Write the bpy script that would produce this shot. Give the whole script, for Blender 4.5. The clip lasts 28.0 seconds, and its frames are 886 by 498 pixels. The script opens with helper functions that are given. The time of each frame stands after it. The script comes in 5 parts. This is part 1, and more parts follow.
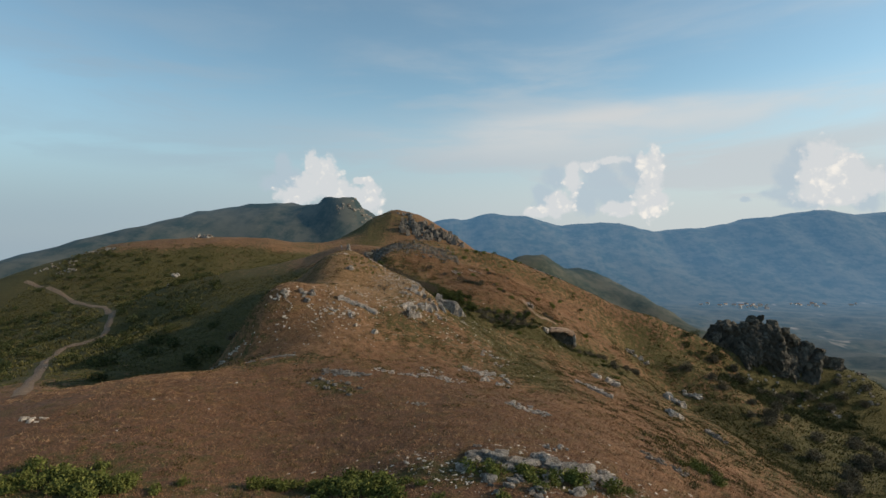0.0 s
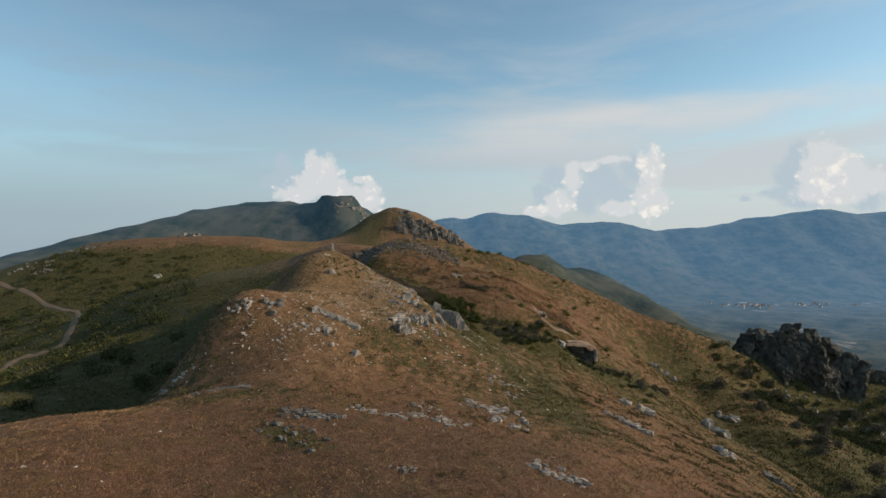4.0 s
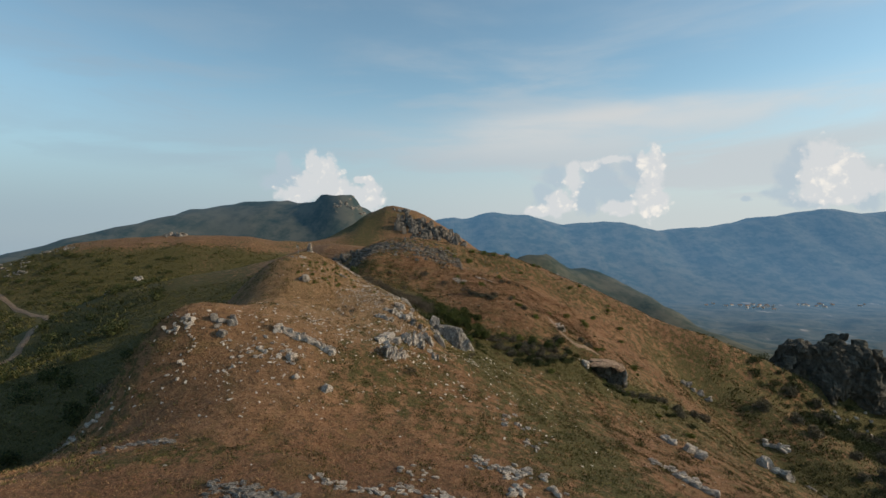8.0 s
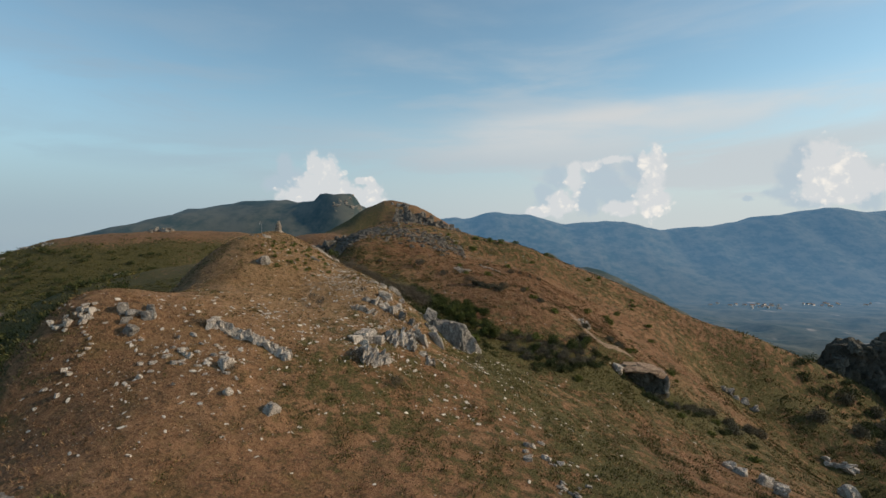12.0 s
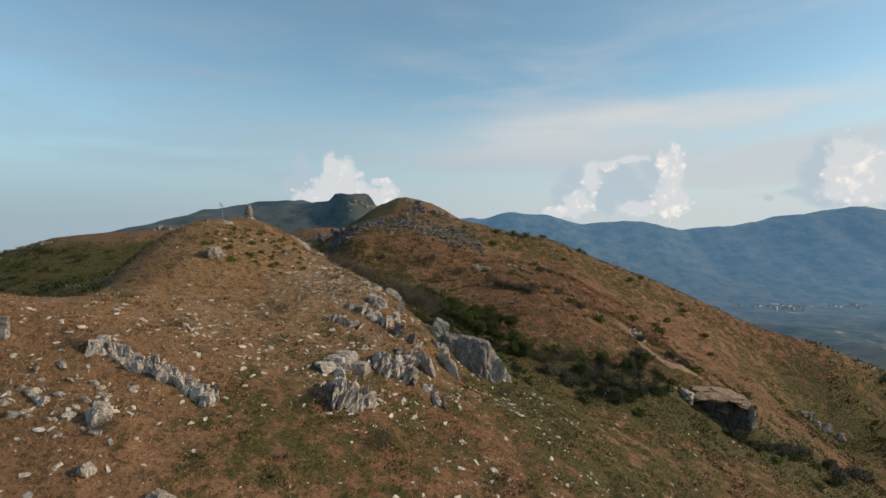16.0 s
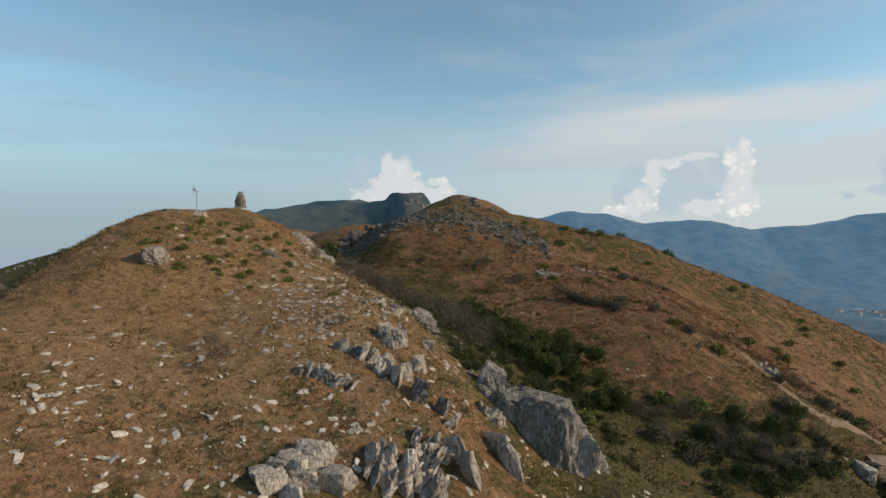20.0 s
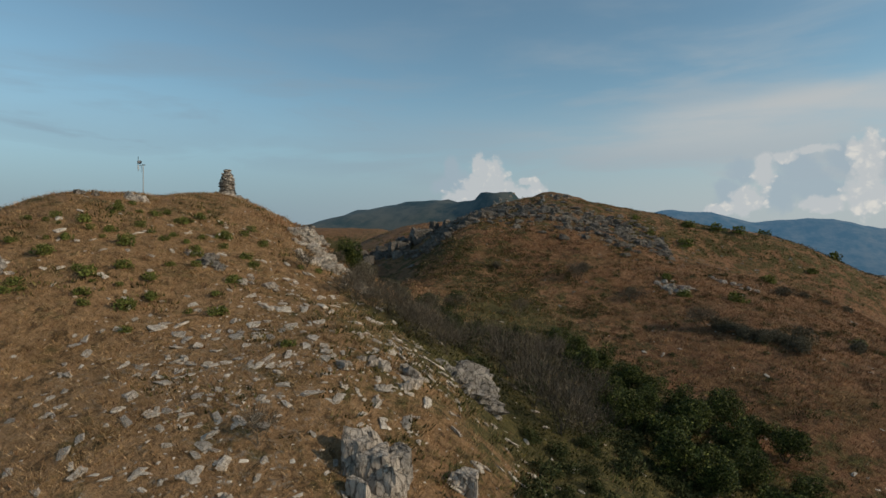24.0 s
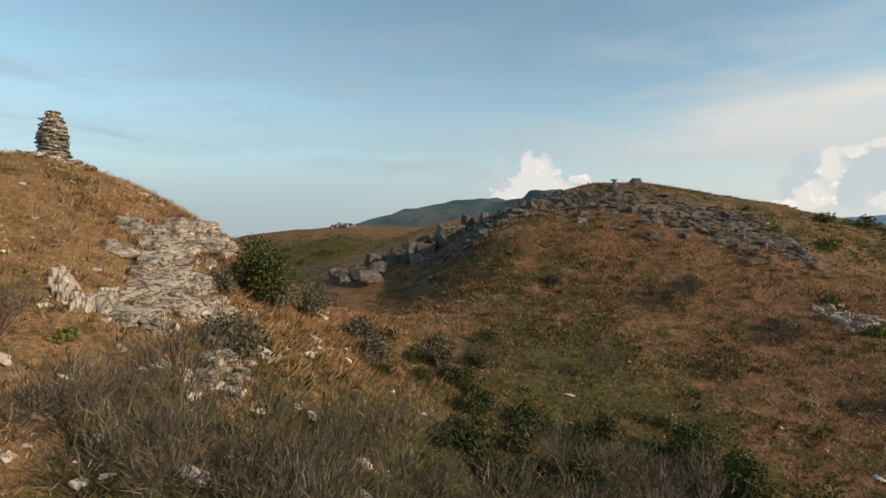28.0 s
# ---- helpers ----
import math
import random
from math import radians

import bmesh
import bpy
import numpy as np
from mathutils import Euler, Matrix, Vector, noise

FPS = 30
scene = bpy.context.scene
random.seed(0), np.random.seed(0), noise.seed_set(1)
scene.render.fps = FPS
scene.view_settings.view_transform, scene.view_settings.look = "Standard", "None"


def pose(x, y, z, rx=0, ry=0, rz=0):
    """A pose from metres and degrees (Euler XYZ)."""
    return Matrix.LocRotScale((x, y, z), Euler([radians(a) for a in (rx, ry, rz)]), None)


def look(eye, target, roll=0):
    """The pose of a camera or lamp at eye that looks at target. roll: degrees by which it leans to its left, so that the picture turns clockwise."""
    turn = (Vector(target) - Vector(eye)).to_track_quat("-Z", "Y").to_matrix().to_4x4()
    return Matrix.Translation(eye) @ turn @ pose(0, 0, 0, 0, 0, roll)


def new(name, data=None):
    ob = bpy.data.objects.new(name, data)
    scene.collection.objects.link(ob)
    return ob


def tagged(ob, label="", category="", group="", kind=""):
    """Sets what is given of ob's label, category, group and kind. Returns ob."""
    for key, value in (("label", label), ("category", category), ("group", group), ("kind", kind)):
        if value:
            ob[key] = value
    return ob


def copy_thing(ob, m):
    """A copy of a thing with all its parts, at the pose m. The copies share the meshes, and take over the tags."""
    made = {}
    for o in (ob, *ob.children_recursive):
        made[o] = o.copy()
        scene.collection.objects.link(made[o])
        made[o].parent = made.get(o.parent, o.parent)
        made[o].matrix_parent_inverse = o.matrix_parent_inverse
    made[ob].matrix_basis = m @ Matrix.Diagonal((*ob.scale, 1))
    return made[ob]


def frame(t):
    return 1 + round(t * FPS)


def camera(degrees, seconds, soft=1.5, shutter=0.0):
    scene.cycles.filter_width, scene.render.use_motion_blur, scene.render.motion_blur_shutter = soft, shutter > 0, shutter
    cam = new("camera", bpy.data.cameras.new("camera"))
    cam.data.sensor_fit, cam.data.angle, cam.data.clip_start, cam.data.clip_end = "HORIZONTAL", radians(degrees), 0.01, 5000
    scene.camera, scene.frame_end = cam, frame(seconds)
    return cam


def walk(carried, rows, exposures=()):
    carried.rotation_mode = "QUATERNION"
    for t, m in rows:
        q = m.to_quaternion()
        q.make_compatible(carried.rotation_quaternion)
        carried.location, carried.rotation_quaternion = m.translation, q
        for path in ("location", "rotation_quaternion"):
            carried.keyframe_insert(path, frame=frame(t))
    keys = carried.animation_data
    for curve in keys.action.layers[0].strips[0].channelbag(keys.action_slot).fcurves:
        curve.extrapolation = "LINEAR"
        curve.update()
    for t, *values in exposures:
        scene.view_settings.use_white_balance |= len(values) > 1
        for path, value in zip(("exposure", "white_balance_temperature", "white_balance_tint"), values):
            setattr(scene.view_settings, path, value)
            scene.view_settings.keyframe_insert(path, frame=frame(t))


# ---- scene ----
cam = camera(76.0, 28.0)
PATH = [
    (0, (-0.002, -36.708, 40.643), (-0.071, -26.709, 40.548), 0.04),
    (1, (0.369, -29.268, 40.343), (0.296, -19.268, 40.249), 0.07),
    (2, (0.493, -21.990, 40.292), (0.417, -11.991, 40.191), 0.11),
    (3, (0.297, -14.805, 40.456), (0.226, -4.806, 40.348), 0.09),
    (3.5, (0.199, -11.221, 40.561), (0.131, -1.222, 40.452), 0.11),
    (5.5, (0.010, 3.097, 40.816), (-0.055, 13.096, 40.703), 0.07),
    (6, (0.047, 6.640, 40.806), (-0.020, 16.639, 40.690), 0.07),
    (7, (0.182, 13.615, 40.786), (0.109, 23.614, 40.670), 0.07),
    (8, (0.199, 20.519, 40.617), (0.120, 30.518, 40.508), 0.08),
    (9, (0.079, 27.349, 39.580), (-0.001, 37.348, 39.468), 0.09),
    (10, (0.135, 34.045, 38.270), (0.054, 44.044, 38.166), 0.02),
    (11, (0.360, 40.709, 36.957), (0.268, 50.708, 36.861), -0.05),
    (12, (0.539, 47.436, 35.750), (0.436, 57.435, 35.654), -0.09),
    (12.5, (0.577, 50.769, 35.260), (0.473, 60.768, 35.158), -0.10),
    (14.5, (0.543, 63.804, 34.064), (0.438, 73.803, 33.973), -0.16),
    (15, (0.537, 67.044, 33.965), (0.431, 77.043, 33.880), -0.16),
    (15.5, (0.492, 70.287, 33.915), (0.243, 80.283, 33.831), -0.17),
    (16, (0.473, 73.597, 33.900), (0.086, 83.589, 33.817), -0.18),
    (17, (0.380, 80.132, 33.806), (-0.196, 90.115, 33.722), -0.20),
    (18, (0.240, 86.523, 33.818), (-0.571, 96.490, 33.729), -0.17),
    (19, (0.030, 92.872, 33.876), (-1.067, 102.811, 33.791), -0.07),
    (20, (-0.315, 99.126, 33.940), (-1.690, 109.031, 33.850), -0.02),
    (20.5, (-0.503, 102.154, 33.980), (-1.966, 112.046, 33.886), -0.01),
    (22.5, (-1.252, 114.464, 33.811), (-3.398, 124.231, 33.726), -0.03),
    (23, (-1.620, 117.609, 33.845), (-4.070, 127.304, 33.757), -0.02),
    (23.5, (-2.111, 120.824, 33.924), (-4.795, 130.457, 33.839), 0.02),
    (24, (-2.638, 124.068, 33.989), (-5.563, 133.630, 33.903), 0.05),
    (25, (-3.833, 130.407, 34.139), (-7.038, 139.879, 34.046), 0.05),
    (26, (-5.223, 136.515, 34.225), (-8.601, 145.927, 34.128), 0.10),
    (27, (-6.674, 142.433, 34.264), (-10.164, 151.804, 34.157), 0.13),
    (28, (-8.313, 148.109, 34.329), (-12.042, 157.387, 34.222), 0.01),
]
EXPOSURES = [(0, 0, 6500, 10), (22.5, 0.02, 6450, 10), (23.2, -0.03, 6400, 9), (24, -0.38, 6350, 8), (25, -0.44, 6500, 8), (26, -0.42, 6750, 8), (27, -0.32, 7000, 10), (28, 0.20, 7100, 12)]
walk(cam, [(t, look(eye, target, roll)) for t, eye, target, roll in PATH], EXPOSURES)

# ---- light ----
SUN_ELEVATION, SUN_AZIMUTH = radians(23), radians(0)  # azimuth from +x towards +y
to_sun = Vector((math.cos(SUN_ELEVATION) * math.cos(SUN_AZIMUTH), math.cos(SUN_ELEVATION) * math.sin(SUN_AZIMUTH), math.sin(SUN_ELEVATION)))
sun = new("sun", bpy.data.lights.new("sun", "SUN"))
sun.data.energy, sun.data.angle, sun.data.color = 3.58, radians(0.6), (1.0, 0.82, 0.62)
sun.rotation_euler = to_sun.to_track_quat("Z", "Y").to_euler()
sun.location = (200, 60, 150)


def link(tree, a, out, b, into):
    tree.links.new(a.outputs[out], b.inputs[into])


def node(tree, kind, **values):
    n = tree.nodes.new(kind)
    for key, value in values.items():
        n.inputs[key.replace("_", " ")].default_value = value
    return n


def ramp(tree, stops):
    n = tree.nodes.new("ShaderNodeValToRGB")
    while len(n.color_ramp.elements) < len(stops):
        n.color_ramp.elements.new(0.5)
    for e, (at, colour) in zip(n.color_ramp.elements, stops):
        e.position, e.color = at, (*colour, 1) if len(colour) == 3 else colour
    return n


def math_node(tree, operation, a=None, b=None, clamp=False):
    n = tree.nodes.new("ShaderNodeMath")
    n.operation, n.use_clamp = operation, clamp
    for k, v in enumerate((a, b)):
        if v is None:
            continue
        if isinstance(v, (int, float)):
            n.inputs[k].default_value = v
        else:
            tree.links.new(v, n.inputs[k])
    return n


def mix_colour(tree, factor, a, b):
    n = tree.nodes.new("ShaderNodeMix")
    n.data_type = "RGBA"
    for index, v in ((0, factor), (6, a), (7, b)):
        if isinstance(v, (int, float)):
            n.inputs[index].default_value = v
        elif isinstance(v, tuple):
            n.inputs[index].default_value = (*v, 1)
        else:
            tree.links.new(v, n.inputs[index])
    return n.outputs[2]


world = bpy.data.worlds.new("sky")
scene.world = world
world.use_nodes = True
wt = world.node_tree
wt.nodes.clear()
sky = wt.nodes.new("ShaderNodeTexSky")
sky.sky_type, sky.sun_disc = "NISHITA", False
sky.sun_elevation, sky.sun_rotation = SUN_ELEVATION, radians(90) - SUN_AZIMUTH
sky.air_density, sky.dust_density, sky.ozone_density, sky.altitude = 1.0, 1.0, 0.55, 900
where = wt.nodes.new("ShaderNodeTexCoord")
split = wt.nodes.new("ShaderNodeSeparateXYZ")
link(wt, where, "Generated", split, 0)
SKY_STRENGTH = 0.15


def sky_range(socket, a, b, c, d):
    n = wt.nodes.new("ShaderNodeMapRange")
    n.interpolation_type = "SMOOTHSTEP"
    for k, v in enumerate((a, b, c, d)):
        n.inputs[k + 1].default_value = v
    wt.links.new(socket, n.inputs[0])
    return n.outputs[0]


# bearing and elevation of the view, in radians
bearing = math_node(wt, "ARCTAN2", split.outputs["X"], split.outputs["Y"])
chart = wt.nodes.new("ShaderNodeCombineXYZ")
wt.links.new(bearing.outputs[0], chart.inputs[0])
wt.links.new(split.outputs["Z"], chart.inputs[1])
# high thin cloud, drawn out in long bands, thicker towards the horizon
stretch = node(wt, "ShaderNodeMapping")
stretch.inputs["Location"].default_value = (0.35, 0.1, 0)
stretch.inputs["Rotation"].default_value = (0, 0, radians(-4))
stretch.inputs["Scale"].default_value = (1.0, 5.5, 1.0)
link(wt, chart, 0, stretch, "Vector")
bands = node(wt, "ShaderNodeTexNoise", Scale=2.4, Detail=7.0, Roughness=0.55, Distortion=0.35)
link(wt, stretch, 0, bands, "Vector")
wisps = sky_range(bands.outputs["Fac"], 0.40, 0.72, 0.0, 1.0)
veil = math_node(wt, "MULTIPLY", wisps, sky_range(split.outputs["Z"], 0.08, 0.45, 0.95, 0.16))
# a broad pale sheet low in the east, thinning westwards
sheet = math_node(wt, "MULTIPLY", sky_range(split.outputs["Z"], 0.13, 0.27, 1.0, 0.0), sky_range(bearing.outputs[0], -0.80, 0.25, 0.62, 1.0))
sheet = math_node(wt, "MULTIPLY", sheet.outputs[0], sky_range(bands.outputs["Fac"], 0.34, 0.56, 0.55, 1.0))
haze = sky_range(split.outputs["Z"], 0.03, 0.26, 0.97, 0.0)
sheet = math_node(wt, "MAXIMUM", sheet.outputs[0], haze)
cover = math_node(wt, "MAXIMUM", veil.outputs[0], sheet.outputs[0], True)
cover = math_node(wt, "MULTIPLY", cover.outputs[0], 0.95)
tint = wt.nodes.new("ShaderNodeMix")
tint.data_type, tint.blend_type = "RGBA", "MULTIPLY"
tint.inputs[0].default_value, tint.inputs[7].default_value = 1.0, (0.91, 1.06, 0.98, 1)
wt.links.new(sky.outputs[0], tint.inputs[6])
sheet_colour = mix_colour(wt, sky_range(bearing.outputs[0], -0.75, 0.45, 0.0, 1.0), (2.02, 2.62, 3.20), (3.70, 3.98, 4.15))
pale = mix_colour(wt, cover.outputs[0], tint.outputs[2], sheet_colour)
# a brighter streak across the sheet
rise = math_node(wt, "SUBTRACT", split.outputs["Z"], math_node(wt, "MULTIPLY", bearing.outputs[0], 0.07).outputs[0])
streak = math_node(wt, "MULTIPLY", sky_range(rise.outputs[0], 0.12, 0.18, 0.0, 1.0), sky_range(rise.outputs[0], 0.19, 0.225, 1.0, 0.0))
streak = math_node(wt, "MULTIPLY", streak.outputs[0], sky_range(bearing.outputs[0], -0.25, 0.20, 0.0, 1.0))
streak = math_node(wt, "MULTIPLY", streak.outputs[0], sky_range(bands.outputs["Fac"], 0.34, 0.66, 0.08, 0.72))
pale = mix_colour(wt, streak.outputs[0], pale, (4.55, 4.50, 4.40))

# heap clouds far behind the mountains: bearing, elevation and half sizes of their lobes
SHADED_LOBES = [
    (-0.280, 0.125, 0.014, 0.029), (-0.299, 0.102, 0.020, 0.015), (-0.265, 0.106, 0.021, 0.025), (0.186, 0.111, 0.021, 0.023), (0.170, 0.083, 0.023, 0.021),
    (0.262, 0.109, 0.033, 0.030), (0.282, 0.084, 0.048, 0.027), (0.317, 0.123, 0.019, 0.025), (0.239, 0.077, 0.027, 0.028), (0.555, 0.126, 0.017, 0.024),
    (0.541, 0.097, 0.022, 0.030), (0.529, 0.076, 0.026, 0.010), (0.566, 0.063, 0.037, 0.011), (0.632, 0.062, 0.026, 0.017), (0.484, 0.068, 0.008, 0.004),
]
SUNLIT_LOBES = [
    (-0.234, 0.136, 0.013, 0.017), (-0.211, 0.122, 0.022, 0.022), (-0.234, 0.099, 0.027, 0.022), (-0.259, 0.083, 0.026, 0.014), (-0.192, 0.092, 0.025, 0.020), (-0.134, 0.104, 0.008, 0.011), (-0.140, 0.076, 0.024, 0.024), (-0.166, 0.079, 0.033, 0.017), (-0.152, 0.110, 0.009, 0.006),
    (0.217, 0.112, 0.012, 0.021), (0.196, 0.070, 0.020, 0.020), (0.161, 0.056, 0.023, 0.009), (0.282, 0.139, 0.024, 0.006), (0.245, 0.130, 0.013, 0.007), (0.328, 0.138, 0.006, 0.011), (0.347, 0.118, 0.014, 0.033), (0.343, 0.075, 0.023, 0.026), (0.294, 0.060, 0.026, 0.010),
    (0.581, 0.119, 0.018, 0.026), (0.567, 0.106, 0.014, 0.022), (0.604, 0.107, 0.019, 0.026), (0.592, 0.080, 0.034, 0.020), (0.621, 0.088, 0.020, 0.020), (0.609, 0.067, 0.021, 0.011), (0.644, 0.087, 0.018, 0.015),
]

drift = node(wt, "ShaderNodeTexNoise", Scale=30.0, Detail=6.0, Roughness=0.6)
link(wt, chart, 0, drift, "Vector")
swirl = wt.nodes.new("ShaderNodeVectorMath")
swirl.operation = "MULTIPLY_ADD"
link(wt, drift, "Color", swirl, 0)
swirl.inputs[1].default_value = (0.020, 0.020, 0)
link(wt, chart, 0, swirl, 2)
puff = node(wt, "ShaderNodeTexVoronoi", Scale=70.0, Detail=2.0, Roughness=0.5, Lacunarity=2.1)
puff.feature = "SMOOTH_F1"
puff.inputs["Smoothness"].default_value = 0.7
link(wt, swirl, 0, puff, "Vector")
billow = math_node(wt, "SUBTRACT", 0.66, puff.outputs["Distance"])
billow = math_node(wt, "ADD", billow.outputs[0], math_node(wt, "SUBTRACT", drift.outputs["Fac"], 0.5).outputs[0])


def heap_density(lobes, ragged, swell):
    """How deep inside a heap of lobes the view is."""
    near = None
    for u, w, a, b in lobes:
        a, b = swell * a, swell * b
        q = node(wt, "ShaderNodeMapping")
        q.inputs["Location"].default_value = ((-u - 0.010) / a, (-w - 0.010) / b, 0)
        q.inputs["Scale"].default_value = (1 / a, 1 / b, 0)
        link(wt, swirl, 0, q, "Vector")
        far = wt.nodes.new("ShaderNodeVectorMath")
        far.operation = "LENGTH"
        link(wt, q, 0, far, 0)
        if near is None:
            near = far.outputs["Value"]
            continue
        both = math_node(wt, "SMOOTH_MIN", near, far.outputs["Value"])
        both.inputs[2].default_value = 0.3
        near = both.outputs[0]
    return math_node(wt, "ADD", math_node(wt, "MULTIPLY", math_node(wt, "SUBTRACT", 1.0, near).outputs[0], 1.5).outputs[0], math_node(wt, "MULTIPLY", billow.outputs[0], ragged).outputs[0]).outputs[0]


shaded, sunlit = heap_density(SHADED_LOBES, 0.5, 1.17), heap_density(SUNLIT_LOBES, 0.9, 1.30)
pale = mix_colour(wt, sky_range(shaded, -0.25, 0.70, 0.0, 0.80), pale, (3.00, 3.62, 4.10))
broad = node(wt, "ShaderNodeTexNoise", Scale=24.0, Detail=4.0, Roughness=0.55)
link(wt, swirl, 0, broad, "Vector")
tone = math_node(wt, "ADD", billow.outputs[0], math_node(wt, "MULTIPLY", math_node(wt, "SUBTRACT", broad.outputs["Fac"], 0.45).outputs[0], 2.2).outputs[0])
crown_tone = mix_colour(wt, sky_range(tone.outputs[0], 0.00, 0.70, 0.0, 1.0), (4.45, 4.58, 4.65), (6.10, 5.80, 5.35))
pale = mix_colour(wt, sky_range(sunlit, -0.42, 0.30, 0.0, 0.95), pale, crown_tone)
air = node(wt, "ShaderNodeBackground", Strength=SKY_STRENGTH)
wt.links.new(pale, air.inputs["Color"])
link(wt, air, 0, wt.nodes.new("ShaderNodeOutputWorld"), 0)

# ---- land ----
RIDGE_HILLS = [  # x, y, height, two radii, turn
    (-37.4, 159.3, 13.78, 26.4, 15.3, 88.1),  # cairn hill
    (-18.2, 137.8, 4.20, 11.1, 37.2, 154.6),  # east brow
    (-49.0, 117.8, 15.07, 7.3, 8.8, 111.0),  # knoll lip
    (-18.1, 137.4, 5.84, 14.7, 20.4, 82.2),  # rocky spur
    (-38.1, 151.4, 4.34, 9.2, 11.2, 39.4),  # cairn back
    (-18.5, 34.8, -3.07, 11.4, 135.6, 23.1),  # west saddle
    (-0.2, 98.0, -2.63, 31.2, 20.2, 159.1),  # near dome
    (55.9, 156.9, -5.59, 28.7, 17.2, 37.0),  # east hollow
    (-74.2, 117.5, -11.48, 22.0, 19.9, 62.4),  # dark hollow
    (-101.5, 152.6, -5.19, 31.3, 58.7, 110.1),  # west hollow
    (-9.9, 228.0, 13.25, 32.8, 17.5, 34.7),  # far crest
    (23.3, 233.1, 2.94, 7.5, 7.9, 31.4),  # crest knob
    (-31.0, 231.7, 6.95, 20.2, 46.8, 29.2),  # crest shoulder
    (60.6, 246.1, 12.45, 24.2, 49.1, 59.0),  # far shoulder
    (131.6, 233.2, 17.99, 63.2, 9.1, 179.7),  # crag slope
]
SLOPE_HILLS = [
    (23.6, 180.7, 7.35, 16.0, 24.1, 58.3),  # east bank
    (-33.0, 201.0, -3.0, 10.5, 7.5, 104.4),  # gully cut
    (-24.9, 137.2, -6.04, 9.9, 8.7, 117.3),  # knoll dip
    (98.0, 95.4, -9.0, 34.4, 46.3, 178.8),  # east fall
    (-69.5, 294.4, 22.43, 62.5, 44.8, 14.7),  # west plateau
    (-298.0, 523.9, 92.03, 169.6, 87.6, 20.4),  # west rim
    (-152.4, 272.4, 13.73, 29.6, 30.0, 27.1),  # west rise
    (64.9, 300.4, 9.04, 35.3, 58.5, 179.9),  # north rise
    (66.4, 228.3, -4.85, 7.4, 25.3, 73.6),  # shoulder dip
    (-41.2, 173.7, 6.09, 6.2, 15.7, 51.9),  # cairn brow
]
SIDE_HILLS = [
    (130.1, 245.3, -14.55, 37.5, 7.7, 9.8),  # crag gap
    (90.0, 185.6, -7.96, 10.6, 40.0, 22.7),  # east dip
    (-72.0, 188.6, 5.47, 43.4, 14.1, 123.7),  # gully side
    (66.4, 155.8, 1.26, 12.9, 8.6, 148.9),  # slope knob
    (-27.6, 40.4, -4.99, 19.9, 66.9, 149.6),  # near furrow
    (-212.7, 286.0, 0.40, 16.4, 26.6, 158.1),  # track bowl
    (-16.7, 180.7, 2.13, 8.3, 9.8, 62.9),  # grass rib
    (-31.1, 206.8, -2.64, 91.4, 11.2, 124.8),  # crest end
    (-56.3, 237.1, 5.98, 14.2, 28.8, 176.7),  # crest back
    (-227.8, 351.4, 11.05, 49.5, 36.8, 160.6),  # track dip
    (72.6, 221.2, 2.25, 7.9, 8.0, 11.7),  # slope dip
]
SIDE_HILLS += [
    (-158.0, 230.0, -8.0, 30.0, 20.0, 60.0),  # track shelf
    (198.0, 236.0, 21.0, 22.0, 22.0, 0.0),  # foot of the crag
    (41.0, 163.4, -3.0, 4.0, 2.4, 0.0),  # hollow under the overhang
    (39.5, 168.8, 1.7, 4.6, 2.2, 0.0),  # turf on the overhang
    (-31.0, 158.0, -0.46, 9.0, 9.0, 0.0),  # flat of the hilltop
    (-6.8, 150.5, -1.6, 2.2, 4.5, 20.0),  # drop below the ledge
    (27.0, 210.0, 5.2, 14.0, 9.5, 0.0),  # even fall below the crest
    (-25.5, 205.0, 3.0, 6.0, 8.5, 0.0),  # brow over the gully
    (2.2, 135.6, -1.7, 3.6, 3.0, 0.0),  # hollow before the great boulder
]
FAR_HILLS = [
    (-26.1, 668.5, 45.08, 91.8, 56.9, 123.2),  # peak hill
    (-70.8, 638.9, 34.10, 44.8, 44.7, 52.9),  # peak flank
    (-346.3, 1981.7, 285.95, 220.8, 204.3, 65.0),  # mesa ridge
    (-350.0, 1878.3, 40.17, 45.0, 45.1, 6.5),  # mesa step
    (-751.4, 2052.1, 182.07, 213.9, 278.7, 156.6),  # mesa west
    (-1081.3, 1713.1, 235.41, 250.9, 487.2, 141.3),  # west tail
    (805.5, 1704.2, 14.46, 108.9, 301.0, 40.7),  # spur end
    (289.4, 1663.0, 152.01, 95.3, 144.8, 148.1),  # spur top
    (516.5, 1748.3, 99.84, 87.3, 248.3, 26.1),  # spur middle
    (998.1, 1598.4, -12.53, 151.2, 201.4, 178.2),  # spur low
    (-91.6, 1022.4, 43.38, 52.3, 278.9, 140.2),  # middle rise
]



def soft_ramp(v):
    return np.logaddexp(0, v)


def lattice(ix, iy, seed):
    h = (ix.astype(np.int64) * 374761393 + iy.astype(np.int64) * 668265263 + seed * 974634777) & 0x7FFFFFFF
    h = ((h ^ (h >> 13)) * 1274126177) & 0x7FFFFFFF
    return ((h ^ (h >> 16)) & 0xFFFF) / 65535.0


